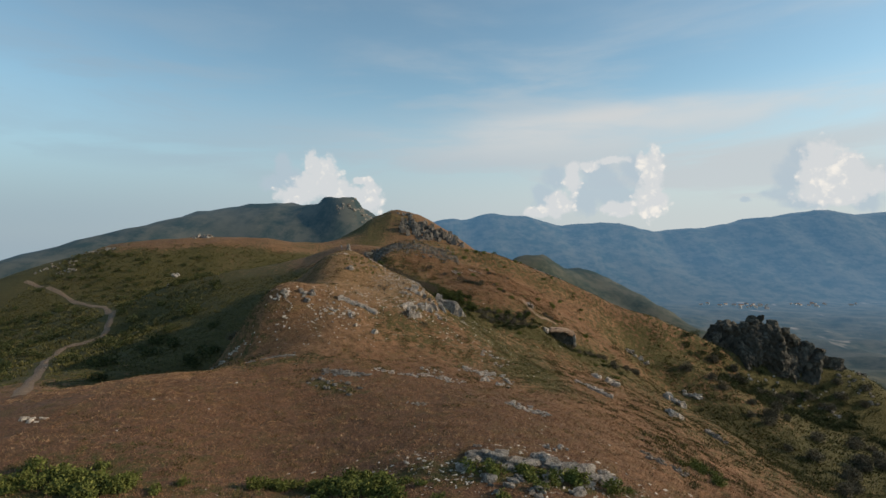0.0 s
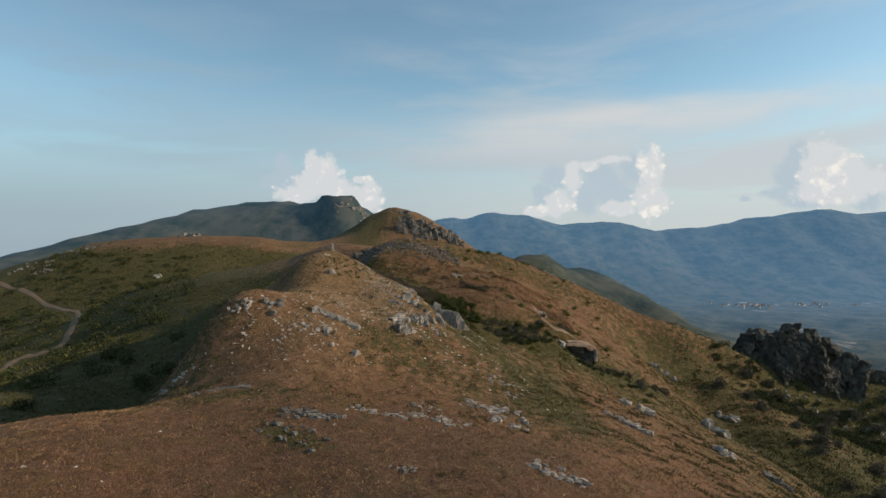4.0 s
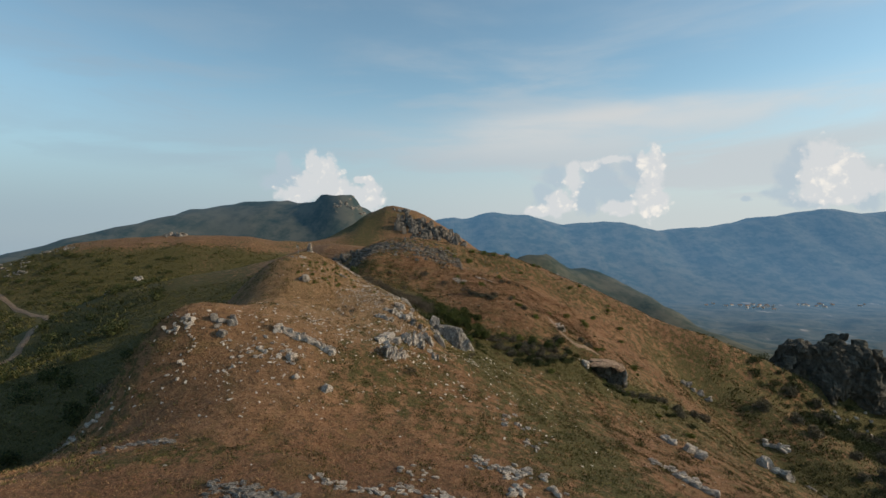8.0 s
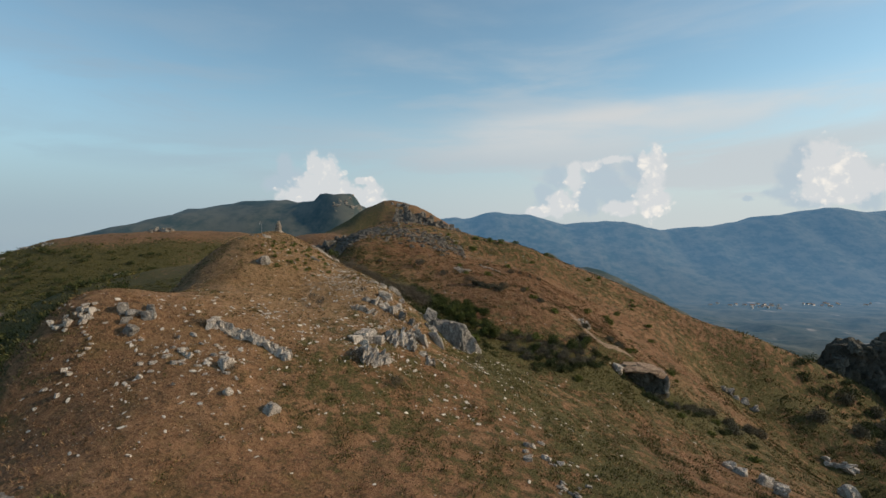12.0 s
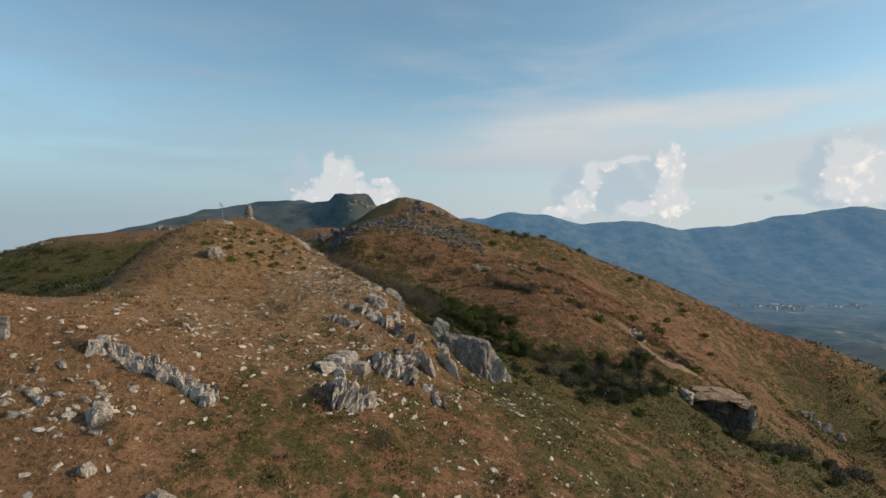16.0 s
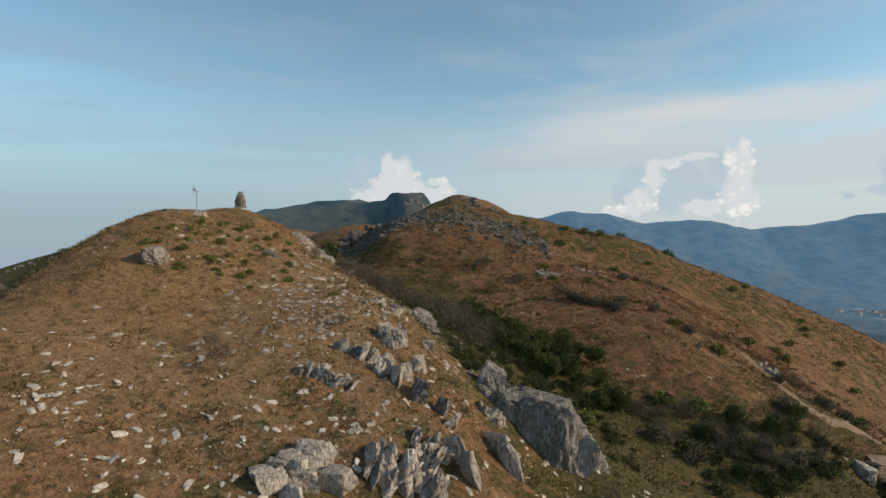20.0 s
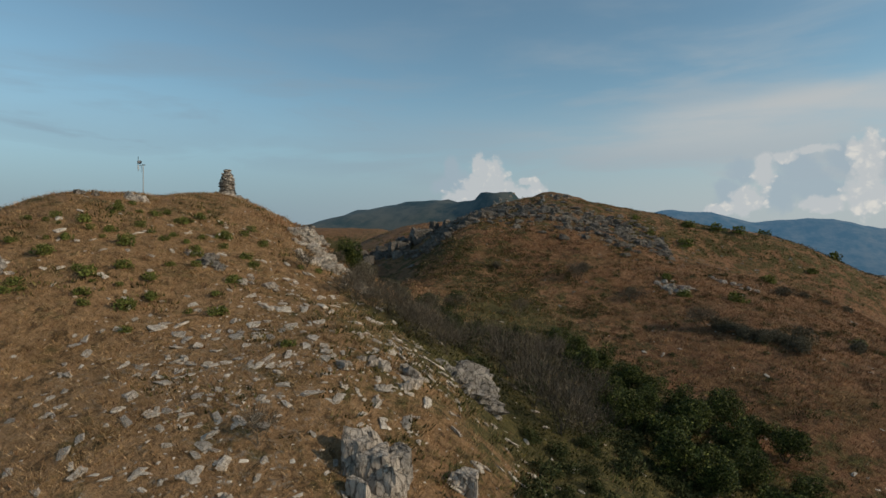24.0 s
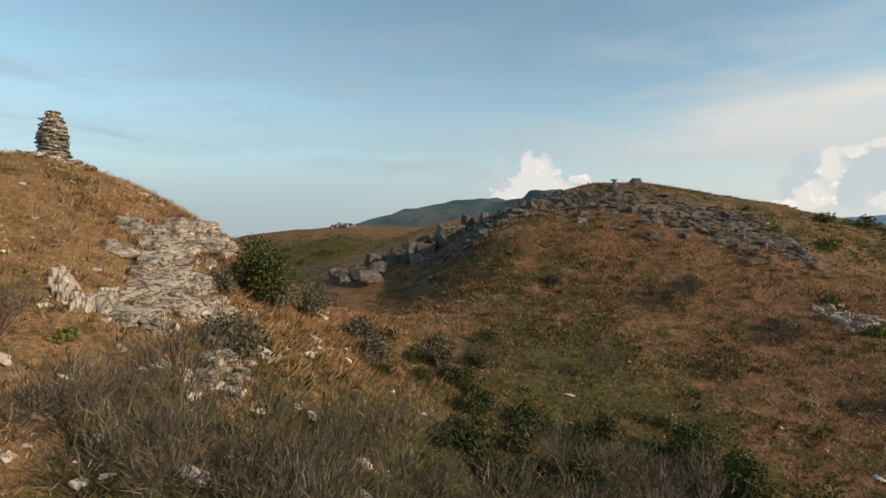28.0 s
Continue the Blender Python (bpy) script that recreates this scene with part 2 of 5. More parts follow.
def value_noise(x, y, seed=0):
    """Smooth noise from -1 to 1 with cells one unit wide."""
    ix, iy = np.floor(x), np.floor(y)
    u, v = x - ix, y - iy
    u, v = u * u * (3 - 2 * u), v * v * (3 - 2 * v)
    a, b = lattice(ix, iy, seed), lattice(ix + 1, iy, seed)
    c, d = lattice(ix, iy + 1, seed), lattice(ix + 1, iy + 1, seed)
    return 2 * (a + (b - a) * u + (c - a) * v + (a - b - c + d) * u * v) - 1


def fractal(x, y, size, octaves=4, seed=0, fade=0.5):
    total, amp = 0.0, 1.0
    for k in range(octaves):
        s = 2.0**k / size
        total = total + amp * value_noise(x * s + 17.3 * k, y * s - 9.1 * k, seed + k)
        amp *= fade
    return total


def bump(x, y, cx, cy, a, b, turn):
    c, s = math.cos(math.radians(turn)), math.sin(math.radians(turn))
    u, v = (x - cx) * c + (y - cy) * s, (y - cy) * c - (x - cx) * s
    return np.exp(-0.5 * ((u / a) ** 2 + (v / b) ** 2))


def ease(v):
    v = np.clip(v, 0, 1)
    return v * v * (3 - 2 * v)


CREST_X = [-6000, -2600, -1200, -17, 329, 632, 870, 1281, 1757, 2103, 2449, 2838, 3185, 3392, 4700]
CREST_Z = [-420, -380, 60, 232, 258, 245, 190, 212, 160, 172, 245, 282, 268, 305, 330]


def height(x, y):
    """Ground level at x, y, in metres."""
    x, y = np.asarray(x, float), np.asarray(y, float)
    east = 0.44 * 16 * soft_ramp((x - 8 - 0.06 * (y - 100)) / 16)
    west = 0.22 * 25 * soft_ramp((-45 - x) / 25)
    back = 0.3 * 20 * soft_ramp((-30 - y) / 20)
    front = 0.10 * 80 * soft_ramp((y - 330) / 80)
    z = 22 - 430 * (1 - np.exp(-(np.sqrt(east * east + back * back) + west + front) / 430))
    for cx, cy, h, a, b, turn in RIDGE_HILLS + SLOPE_HILLS + SIDE_HILLS + FAR_HILLS:
        z = z + h * bump(x, y, cx, cy, a, b, turn)
    far = np.hypot(x, y - 100)
    # mountain range behind the valley
    crest = np.interp(x, CREST_X, CREST_Z) + 26 * fractal(x, y * 0, 420, 4, 5)
    z = -290 + 25 * soft_ramp((z + 290) / 25)
    rise = np.clip((y - 3250) / 1050, 0, 1)
    rib = fractal(x + 0.3 * y, y * 0.35, 520, 4, 9)
    wall = -290 + (crest + 290) * rise**1.25 * (1 + 0.25 * rib * (1 - rise) ** 0.8)
    z = np.where(y > 3250, np.maximum(z, wall), z)
    # flat summit along the ridge, with a scarp round it
    top = np.hypot(x + 362, (y - 1911) * 0.7)
    cap = ease((230 - top) / 120)
    z = z * (1 - cap) + np.minimum(z, 171) * cap + 20 * ease((84 - top) / 32)
    # relief that the hills leave out
    z = z + 0.55 * fractal(x, y, 17, 3, 21) * ease((260 - far) / 120 + 0.6)
    z = z + (0.15 * fractal(x, y, 2.6, 3, 31) + 0.10 * fractal(0.35 * x, y, 3.4, 2, 35)) * ease((260 - far) / 120)
    z = z + np.clip((far - 260) * 0.012, 0, 14) * fractal(x, y, 150, 5, 41) * (1 - 0.6 * ease((y - 2400) / 500))
    z = z + 1.6 * fractal(x, y, 24, 4, 47) * ease((far - 330) / 150) + 5.0 * fractal(x, y, 85, 4, 49) * ease((far - 1100) / 300) * ease((2600 - y) / 300)
    return z


# ---- end of land ----

# ---- materials ----


def material(name, roughness=0.9):
    m = bpy.data.materials.new(name)
    m.use_nodes = True
    t = m.node_tree
    b = t.nodes["Principled BSDF"]
    b.inputs["Roughness"].default_value = roughness
    b.inputs["Specular IOR Level"].default_value = 0.2
    return m, t, b


def noise_at(t, scale, detail=4.0, rough=0.55, coords=None, distortion=0.0):
    n = node(t, "ShaderNodeTexNoise", Scale=scale, Detail=detail, Roughness=rough, Distortion=distortion)
    if coords is not None:
        t.links.new(coords, n.inputs["Vector"])
    return n


def spread(t, socket, lo, hi):
    n = t.nodes.new("ShaderNodeMapRange")
    n.inputs[1].default_value, n.inputs[2].default_value = lo, hi
    t.links.new(socket, n.inputs[0])
    return n.outputs[0]


def attribute(t, name):
    n = t.nodes.new("ShaderNodeAttribute")
    n.attribute_name = name
    return n.outputs["Fac"]


def relief(t, b, socket, strength, distance):
    n = t.nodes.new("ShaderNodeBump")
    n.inputs["Strength"].default_value, n.inputs["Distance"].default_value = strength, distance
    t.links.new(socket, n.inputs["Height"])
    t.links.new(n.outputs[0], b.inputs["Normal"])


def ground_material():
    m, t, b = material("dry_hillside", 0.95)
    pos = t.nodes.new("ShaderNodeTexCoord").outputs["Object"]
    patch, mottle, grain = noise_at(t, 0.06, 5, 0.6, pos), noise_at(t, 0.55, 6, 0.7, pos), noise_at(t, 3.2, 5, 0.75, pos)
    tufts, swathe = noise_at(t, 1.5, 5, 0.7, pos, 0.4), noise_at(t, 0.2, 5, 0.65, pos, 0.6)
    dry = mix_colour(t, spread(t, patch.outputs[0], 0.35, 0.65), (0.190, 0.092, 0.046), (0.290, 0.150, 0.076))
    dry = mix_colour(t, attribute(t, "bracken"), dry, mix_colour(t, spread(t, tufts.outputs[0], 0.38, 0.64), (0.095, 0.044, 0.025), (0.195, 0.098, 0.058)))
    dry = mix_colour(t, spread(t, mottle.outputs[0], 0.42, 0.68), dry, (0.070, 0.038, 0.019))
    straw = mix_colour(t, spread(t, grain.outputs[0], 0.48, 0.75), dry, (0.335, 0.195, 0.095))
    heath = mix_colour(t, spread(t, grain.outputs[0], 0.35, 0.7), (0.028, 0.029, 0.009), (0.150, 0.120, 0.040))
    green = math_node(t, "ADD", attribute(t, "green"), math_node(t, "MULTIPLY", math_node(t, "SUBTRACT", mottle.outputs[0], 0.5).outputs[0], 1.6).outputs[0])
    straw = mix_colour(t, math_node(t, "MULTIPLY", spread(t, swathe.outputs[0], 0.52, 0.62), 0.5).outputs[0], straw, (0.125, 0.086, 0.030))
    bleached = mix_colour(t, spread(t, grain.outputs[0], 0.3, 0.7), (0.175, 0.099, 0.045), (0.425, 0.264, 0.130))
    straw = mix_colour(t, attribute(t, "bleached"), straw, bleached)
    straw = mix_colour(t, math_node(t, "MULTIPLY", spread(t, tufts.outputs[0], 0.53, 0.62), 0.72).outputs[0], straw, (0.055, 0.036, 0.016))
    olive = noise_at(t, 0.9, 5, 0.7, pos, 0.5)
    straw = mix_colour(t, math_node(t, "MULTIPLY", spread(t, olive.outputs[0], 0.56, 0.68), 0.36).outputs[0], straw, (0.100, 0.080, 0.024))
    land = mix_colour(t, spread(t, green.outputs[0], 0.42, 0.62), straw, heath)
    scree = mix_colour(t, spread(t, grain.outputs[0], 0.4, 0.7), (0.085, 0.076, 0.064), (0.27, 0.24, 0.20))
    stony = math_node(t, "ADD", attribute(t, "stony"), math_node(t, "MULTIPLY", math_node(t, "SUBTRACT", grain.outputs[0], 0.5).outputs[0], 1.2).outputs[0])
    land = mix_colour(t, spread(t, stony.outputs[0], 0.5, 0.68), land, scree)
    # dark green scrub with distance; its duller tone also stands in for haze
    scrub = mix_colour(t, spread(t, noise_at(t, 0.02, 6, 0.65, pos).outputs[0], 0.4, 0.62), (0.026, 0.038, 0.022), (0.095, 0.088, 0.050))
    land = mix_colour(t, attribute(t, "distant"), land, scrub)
    t.links.new(land, b.inputs["Base Color"])
    rough = math_node(t, "ADD", math_node(t, "ADD", mottle.outputs[0], tufts.outputs[0]).outputs[0], grain.outputs[0])
    relief(t, b, rough.outputs[0], 0.75, 0.40)
    return m


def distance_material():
    """Land kilometres off; the valley's bright air is put in as blue emission."""
    m, t, b = material("hazed_far_land", 1.0)
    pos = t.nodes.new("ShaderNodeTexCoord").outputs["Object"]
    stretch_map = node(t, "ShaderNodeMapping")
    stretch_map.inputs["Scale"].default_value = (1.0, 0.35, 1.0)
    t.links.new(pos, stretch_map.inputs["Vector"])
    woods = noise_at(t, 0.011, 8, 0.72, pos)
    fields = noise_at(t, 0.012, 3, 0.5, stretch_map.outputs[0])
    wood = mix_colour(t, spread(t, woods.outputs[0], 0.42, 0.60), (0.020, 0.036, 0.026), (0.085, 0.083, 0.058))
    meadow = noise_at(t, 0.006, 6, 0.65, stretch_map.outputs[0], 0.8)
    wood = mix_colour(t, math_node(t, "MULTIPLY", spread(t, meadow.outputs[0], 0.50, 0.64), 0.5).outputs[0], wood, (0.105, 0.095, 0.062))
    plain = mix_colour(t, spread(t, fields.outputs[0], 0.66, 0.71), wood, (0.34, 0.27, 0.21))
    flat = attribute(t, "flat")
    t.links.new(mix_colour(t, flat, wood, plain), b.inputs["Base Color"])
    # haze painted as a bluish emission, stronger with distance
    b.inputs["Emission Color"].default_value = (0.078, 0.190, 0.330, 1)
    haze_glow = math_node(t, "MULTIPLY", attribute(t, "air"), 0.62)
    t.links.new(haze_glow.outputs[0], b.inputs["Emission Strength"])
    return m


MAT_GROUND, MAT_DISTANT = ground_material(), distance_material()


def mesh_from(name, verts, faces, mats, smooth=True):
    me = bpy.data.meshes.new(name)
    me.from_pydata(verts, [], faces)
    for m in mats:
        me.materials.append(m)
    if smooth:
        me.shade_smooth()
    return me


def steps(lo, hi, near, fine):
    """Grid lines: fine between lo and hi, wider and wider outwards to about 4.7 km."""
    inner = list(np.arange(lo, hi, fine))
    up, d, v = [], fine, hi
    while v < 4750:
        up.append(v)
        d = min(0.055 * (v - hi) + fine, 34 if v < 2700 else 110)
        v += d
    down, v = [], lo
    while v > -4750:
        d = min(0.055 * (lo - v) + fine, 45 if v > -1800 else 160)
        v -= d
        down.append(v)
    return np.array(down[::-1] + inner + up)


def green_cover(x, y):
    """How green the ground is: heath in the gully, on the west slope and down the east flank; some patches deepen
    shade.
    """
    g = 0.28 + 0.16 * fractal(x, y, 38, 3, 61)
    g = g + 0.50 * bump(x, y, -4, 160, 40, 7, 118) + 0.42 * bump(x, y, -13, 157.5, 6, 3.2, 115) + 0.35 * bump(x, y, 48, 162, 14, 3, 28) + 0.25 * bump(x, y, 23, 157, 9, 4, 10)
    g = g + 0.50 * ease((-54 - x) / 22) * ease((y - 92) / 40) * (1 - 0.85 * ease((height(x, y) - 27 - 6 * fractal(x, y, 60, 3, 66)) / 9))
    # knoll's west flank: scrub, greened further to stand in for its shade
    g = g + 0.30 * bump(x, y, -53, 108, 16, 7, 70)
    g = g + 0.20 * ease((x - 12) / 60) * ease((x - 4 - 0.1 * (y - 200)) / 20) + 0.25 * ease((x - 70) / 60)
    g = g + 0.16 * bump(x, y, 6, 106, 26, 9, 140) + 0.22 * bump(x, y, -13, 113, 9, 6, 60) - 0.15 * bump(x, y, -32, 115, 14, 10, 0) - 0.12 * bump(x, y, -22, 145, 14, 12, 0)
    g = g + 0.42 * bump(x, y, -22, 73.5, 8, 2.2, -30) + 0.45 * bump(x, y, 10, 28.5, 13, 3.2, -4) + 0.35 * bump(x, y, -36, 89, 14, 2.5, 5) + 0.35 * bump(x, y, -46, 27, 9, 5, 30) + 0.3 * bump(x, y, -14, 29, 12, 2.5, 5)
    g = g + 0.25 * bump(x, y, 24, 112, 6, 30, -8) + 0.22 * bump(x, y, 42, 68, 5, 22, -20) + 0.22 * bump(x, y, 86, 205, 12, 30, 20) + 0.20 * bump(x, y, -8, 225, 36, 8, 10)
    # the last term darkens the far slope's colour, as it faces from the sun
    g = g + 0.20 * bump(x, y, 26, 158, 26, 13, 15) + 0.22 * bump(x, y, -85, 600, 45, 60, 0) - 0.12 * bump(x, y, 0, 60, 60, 30, 0) + 0.10 * bump(x, y, -14, 184, 30, 8, 118) + 0.08 * bump(x, y, 18, 182, 22, 16, 0)
    return g


def stony_cover(x, y):
    s = 0.12 + 0.10 * fractal(x, y, 14, 3, 71)
    s = s + 0.44 * bump(x, y, -14, 218, 20, 7, 4) + 0.24 * bump(x, y, -24, 122, 16, 9, 140)
    s = s + 0.34 * bump(x, y, -20, 595, 36, 22, 0)
    s = s + 0.20 * bump(x, y, -19, 146, 10, 8, 100) + 0.26 * bump(x, y, -5, 130, 13, 8, 110)
    return s


def build_ground():
    xs, ys = steps(-66, 72, 0, 0.65), steps(16, 262, 0, 0.65)
    gx, gy = np.meshgrid(xs, ys)
    gz = height(gx, gy)
    nx, ny = len(xs), len(ys)
    k = np.arange(nx * ny).reshape(ny, nx)
    quads = np.stack([k[:-1, :-1], k[:-1, 1:], k[1:, 1:], k[1:, :-1]], -1).reshape(-1, 4)
    far = np.hypot(gx, gy - 100).ravel()
    fx, fy, points = gx.ravel(), gy.ravel(), np.stack([gx, gy, gz], -1).reshape(-1, 3)
    slope = np.hypot(*np.gradient(gz, ys, xs)).ravel()
    values = {
        "green": green_cover(fx, fy),
        "stony": stony_cover(fx, fy) * ease((700 - far) / 300),
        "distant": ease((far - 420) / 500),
        # amount of painted haze, by distance
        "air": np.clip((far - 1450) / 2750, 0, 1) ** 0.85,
        "bleached": np.clip(0.95 * bump(fx, fy, -24, 150, 24, 13, 80) + 0.6 * bump(fx, fy, -19, 141, 8, 8, 0), 0, 0.9),
        "bracken": ease((92 - fy + 9 * fractal(fx, fy, 22, 3, 91)) / 22) * ease((34 - fx) / 24),
        "flat": ease(1 - slope / 0.16),
    }
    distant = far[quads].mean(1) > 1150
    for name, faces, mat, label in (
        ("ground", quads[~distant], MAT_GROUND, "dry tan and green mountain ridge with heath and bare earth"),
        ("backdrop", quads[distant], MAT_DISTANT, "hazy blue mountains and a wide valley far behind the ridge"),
    ):
        used, faces = np.unique(faces, return_inverse=True)
        me = bpy.data.meshes.new(name)
        me.vertices.add(len(used))
        me.vertices.foreach_set("co", points[used].ravel())
        me.loops.add(faces.size)
        me.loops.foreach_set("vertex_index", faces.ravel())
        me.polygons.add(faces.size // 4)
        me.polygons.foreach_set("loop_start", np.arange(0, faces.size, 4))
        me.update(calc_edges=True)
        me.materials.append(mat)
        for key, v in values.items():
            me.attributes.new(key, "FLOAT", "POINT").data.foreach_set("value", v[used].astype(np.float32))
        me.shade_smooth()
        tagged(new(name, me), label, name, kind="structure")
    return xs, ys, gz


LINES_X, LINES_Y, LEVELS = build_ground()
GRID_X, GRID_Y, GRID_Z = LINES_X.tolist(), LINES_Y.tolist(), LEVELS.tolist()


def rock_material(name, pale, dark, lichen=0.75, grain=(1, 1, 1), depth=0.12):
    """Weathered stone; grain: how often the bedding crosses each axis, depth: of the relief, in metres."""
    m, t, b = material(name, 0.9)
    turned = node(t, "ShaderNodeMapping")
    turned.inputs["Scale"].default_value = grain
    t.links.new(t.nodes.new("ShaderNodeTexCoord").outputs["Object"], turned.inputs["Vector"])
    pos = turned.outputs[0]
    big, mid, fine = noise_at(t, 0.9, 5, 0.6, pos, 0.4), noise_at(t, 3.0, 6, 0.7, pos, 0.3), noise_at(t, 11.0, 4, 0.65, pos)
    c = mix_colour(t, spread(t, big.outputs[0], 0.35, 0.65), dark, pale)
    c = mix_colour(t, math_node(t, "MULTIPLY", spread(t, mid.outputs[0], 0.50, 0.70), lichen).outputs[0], c, (0.075, 0.066, 0.054))
    c = mix_colour(t, math_node(t, "MULTIPLY", spread(t, fine.outputs[0], 0.55, 0.75), 0.6).outputs[0], c, tuple(min(0.85, 1.35 * v) for v in pale))
    cracks = node(t, "ShaderNodeTexVoronoi", Scale=1.6)
    cracks.feature = "DISTANCE_TO_EDGE"
    bent = t.nodes.new("ShaderNodeVectorMath")
    bent.operation = "MULTIPLY_ADD"
    link(t, mid, "Color", bent, 0)
    bent.inputs[1].default_value = (0.5, 0.5, 0.5)
    t.links.new(pos, bent.inputs[2])
    link(t, bent, 0, cracks, "Vector")
    gap = spread(t, cracks.outputs["Distance"], 0.055, 0.0)
    c = mix_colour(t, math_node(t, "MULTIPLY", gap, lichen).outputs[0], c, (0.045, 0.038, 0.030))
    each = t.nodes.new("ShaderNodeObjectInfo").outputs["Random"]
    bright = t.nodes.new("ShaderNodeHueSaturation")
    t.links.new(spread_to(t, each, 0.75, 1.15), bright.inputs["Value"])
    t.links.new(c, bright.inputs["Color"])
    t.links.new(bright.outputs[0], b.inputs["Base Color"])
    total = math_node(t, "ADD", math_node(t, "SUBTRACT", mid.outputs[0], gap).outputs[0], math_node(t, "MULTIPLY", fine.outputs[0], 0.6).outputs[0])
    relief(t, b, total.outputs[0], 0.9, depth)
    return m


def spread_to(t, socket, lo, hi):
    n = t.nodes.new("ShaderNodeMapRange")
    n.inputs[3].default_value, n.inputs[4].default_value = lo, hi
    t.links.new(socket, n.inputs[0])
    return n.outputs[0]


def island_material(name, stops, roughness=0.9, clump=0.35, depth=(0.7, 1.2)):
    """A colour of its own for each blade, leaf or twig."""
    m, t, b = material(name, roughness)
    each = t.nodes.new("ShaderNodeNewGeometry").outputs["Random Per Island"]
    tint = ramp(t, stops)
    t.links.new(each, tint.inputs[0])
    pos = t.nodes.new("ShaderNodeTexCoord").outputs["Object"]
    n = noise_at(t, clump, 4, 0.65, pos)
    dark = t.nodes.new("ShaderNodeHueSaturation")
    t.links.new(spread_to(t, spread(t, n.outputs[0], 0.36, 0.64), *depth), dark.inputs["Value"])
    t.links.new(tint.outputs[0], dark.inputs["Color"])
    t.links.new(dark.outputs[0], b.inputs["Base Color"])
    return m


def plain_material(name, colour, roughness, metal=0.0):
    m, t, b = material(name, roughness)
    pos = t.nodes.new("ShaderNodeTexCoord").outputs["Object"]
    n = noise_at(t, 12.0, 4, 0.6, pos)
    t.links.new(mix_colour(t, spread(t, n.outputs[0], 0.4, 0.7), colour, tuple(0.6 * c for c in colour)), b.inputs["Base Color"])
    b.inputs["Metallic"].default_value = metal
    return m


MAT_ROCK = rock_material("pale_rock", (0.68, 0.585, 0.485), (0.40, 0.340, 0.275), 0.55, (2.4, 2.4, 0.7), 0.14)
MAT_BEDDED = rock_material("bedded_rock", (0.58, 0.510, 0.420), (0.34, 0.290, 0.230), 0.65, (0.8, 0.8, 3.0), 0.14)
MAT_STONE = rock_material("bleached_stone", (0.60, 0.530, 0.440), (0.40, 0.340, 0.270), 0.45, (1, 1, 1), 0.03)
MAT_FACE = rock_material("streaked_rock", (0.43, 0.385, 0.330), (0.165, 0.147, 0.123), 0.7, (2.6, 2.6, 0.6), 0.20)
MAT_DARK_ROCK = rock_material("weathered_rock", (0.40, 0.355, 0.300), (0.17, 0.150, 0.125), 0.75, (1.6, 1.6, 1.0), 0.14)
# rock colours darkened, shade put into the far rubble's base colour
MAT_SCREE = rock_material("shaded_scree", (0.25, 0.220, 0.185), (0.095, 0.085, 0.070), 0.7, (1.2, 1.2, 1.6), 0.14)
# near-black: the crag's dark stone, and shade painted into the rock hollow
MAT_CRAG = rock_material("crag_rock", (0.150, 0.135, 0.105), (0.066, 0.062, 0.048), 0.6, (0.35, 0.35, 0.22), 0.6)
MAT_STRAW = island_material("dry_grass", [(0.0, (0.105, 0.054, 0.026)), (0.35, (0.250, 0.127, 0.060)), (0.75, (0.405, 0.230, 0.115)), (1.0, (0.54, 0.37, 0.21))], 0.9, 0.8, (0.40, 1.40))
MAT_BLEACHED = island_material("bleached_grass", [(0.0, (0.13, 0.078, 0.030)), (0.3, (0.265, 0.160, 0.070)), (0.7, (0.47, 0.300, 0.142)), (1.0, (0.68, 0.490, 0.280))], 0.9, 0.9, (0.50, 1.35))
MAT_HEATH = island_material("heath_leaves", [(0.0, (0.038, 0.042, 0.012)), (0.6, (0.092, 0.086, 0.026)), (1.0, (0.19, 0.155, 0.052))], 0.9, 0.8, (0.45, 1.45))
MAT_CUSHION = island_material("cushion_leaves", [(0.0, (0.07, 0.085, 0.018)), (0.6, (0.14, 0.155, 0.036)), (1.0, (0.23, 0.235, 0.06))])
# palest leaf tone, at random over the crown, stands in for sunlit tops
MAT_EVERGREEN = island_material("evergreen_leaves", [(0.0, (0.018, 0.028, 0.007)), (0.6, (0.046, 0.064, 0.014)), (1.0, (0.190, 0.200, 0.042))], 0.65)
MAT_OLIVE = island_material("olive_leaves", [(0.0, (0.06, 0.056, 0.034)), (0.6, (0.125, 0.108, 0.068)), (1.0, (0.21, 0.175, 0.12))], 0.8)
MAT_GORSE = island_material("scrub_leaves", [(0.0, (0.020, 0.030, 0.010)), (0.6, (0.050, 0.060, 0.018)), (1.0, (0.110, 0.112, 0.036))], 0.8)
MAT_TWIG = island_material("grey_twigs", [(0.0, (0.055, 0.044, 0.031)), (0.6, (0.115, 0.095, 0.068)), (1.0, (0.21, 0.178, 0.130))])
MAT_BARK = plain_material("bark", (0.11, 0.085, 0.065), 0.95)
MAT_STEEL = plain_material("galvanised_steel", (0.33, 0.34, 0.34), 0.5, 0.6)
MAT_BLACK = plain_material("black_plastic", (0.03, 0.03, 0.032), 0.5)
MAT_WHITE = plain_material("white_plastic", (0.62, 0.62, 0.60), 0.5)
MAT_TRACK = rock_material("track_dust", (0.36, 0.25, 0.165), (0.25, 0.165, 0.105), 0.3)
MAT_PLASTER = plain_material("pale_plaster", (0.72, 0.68, 0.62), 0.9)
MAT_TILES = plain_material("roof_tiles", (0.36, 0.20, 0.13), 0.9)


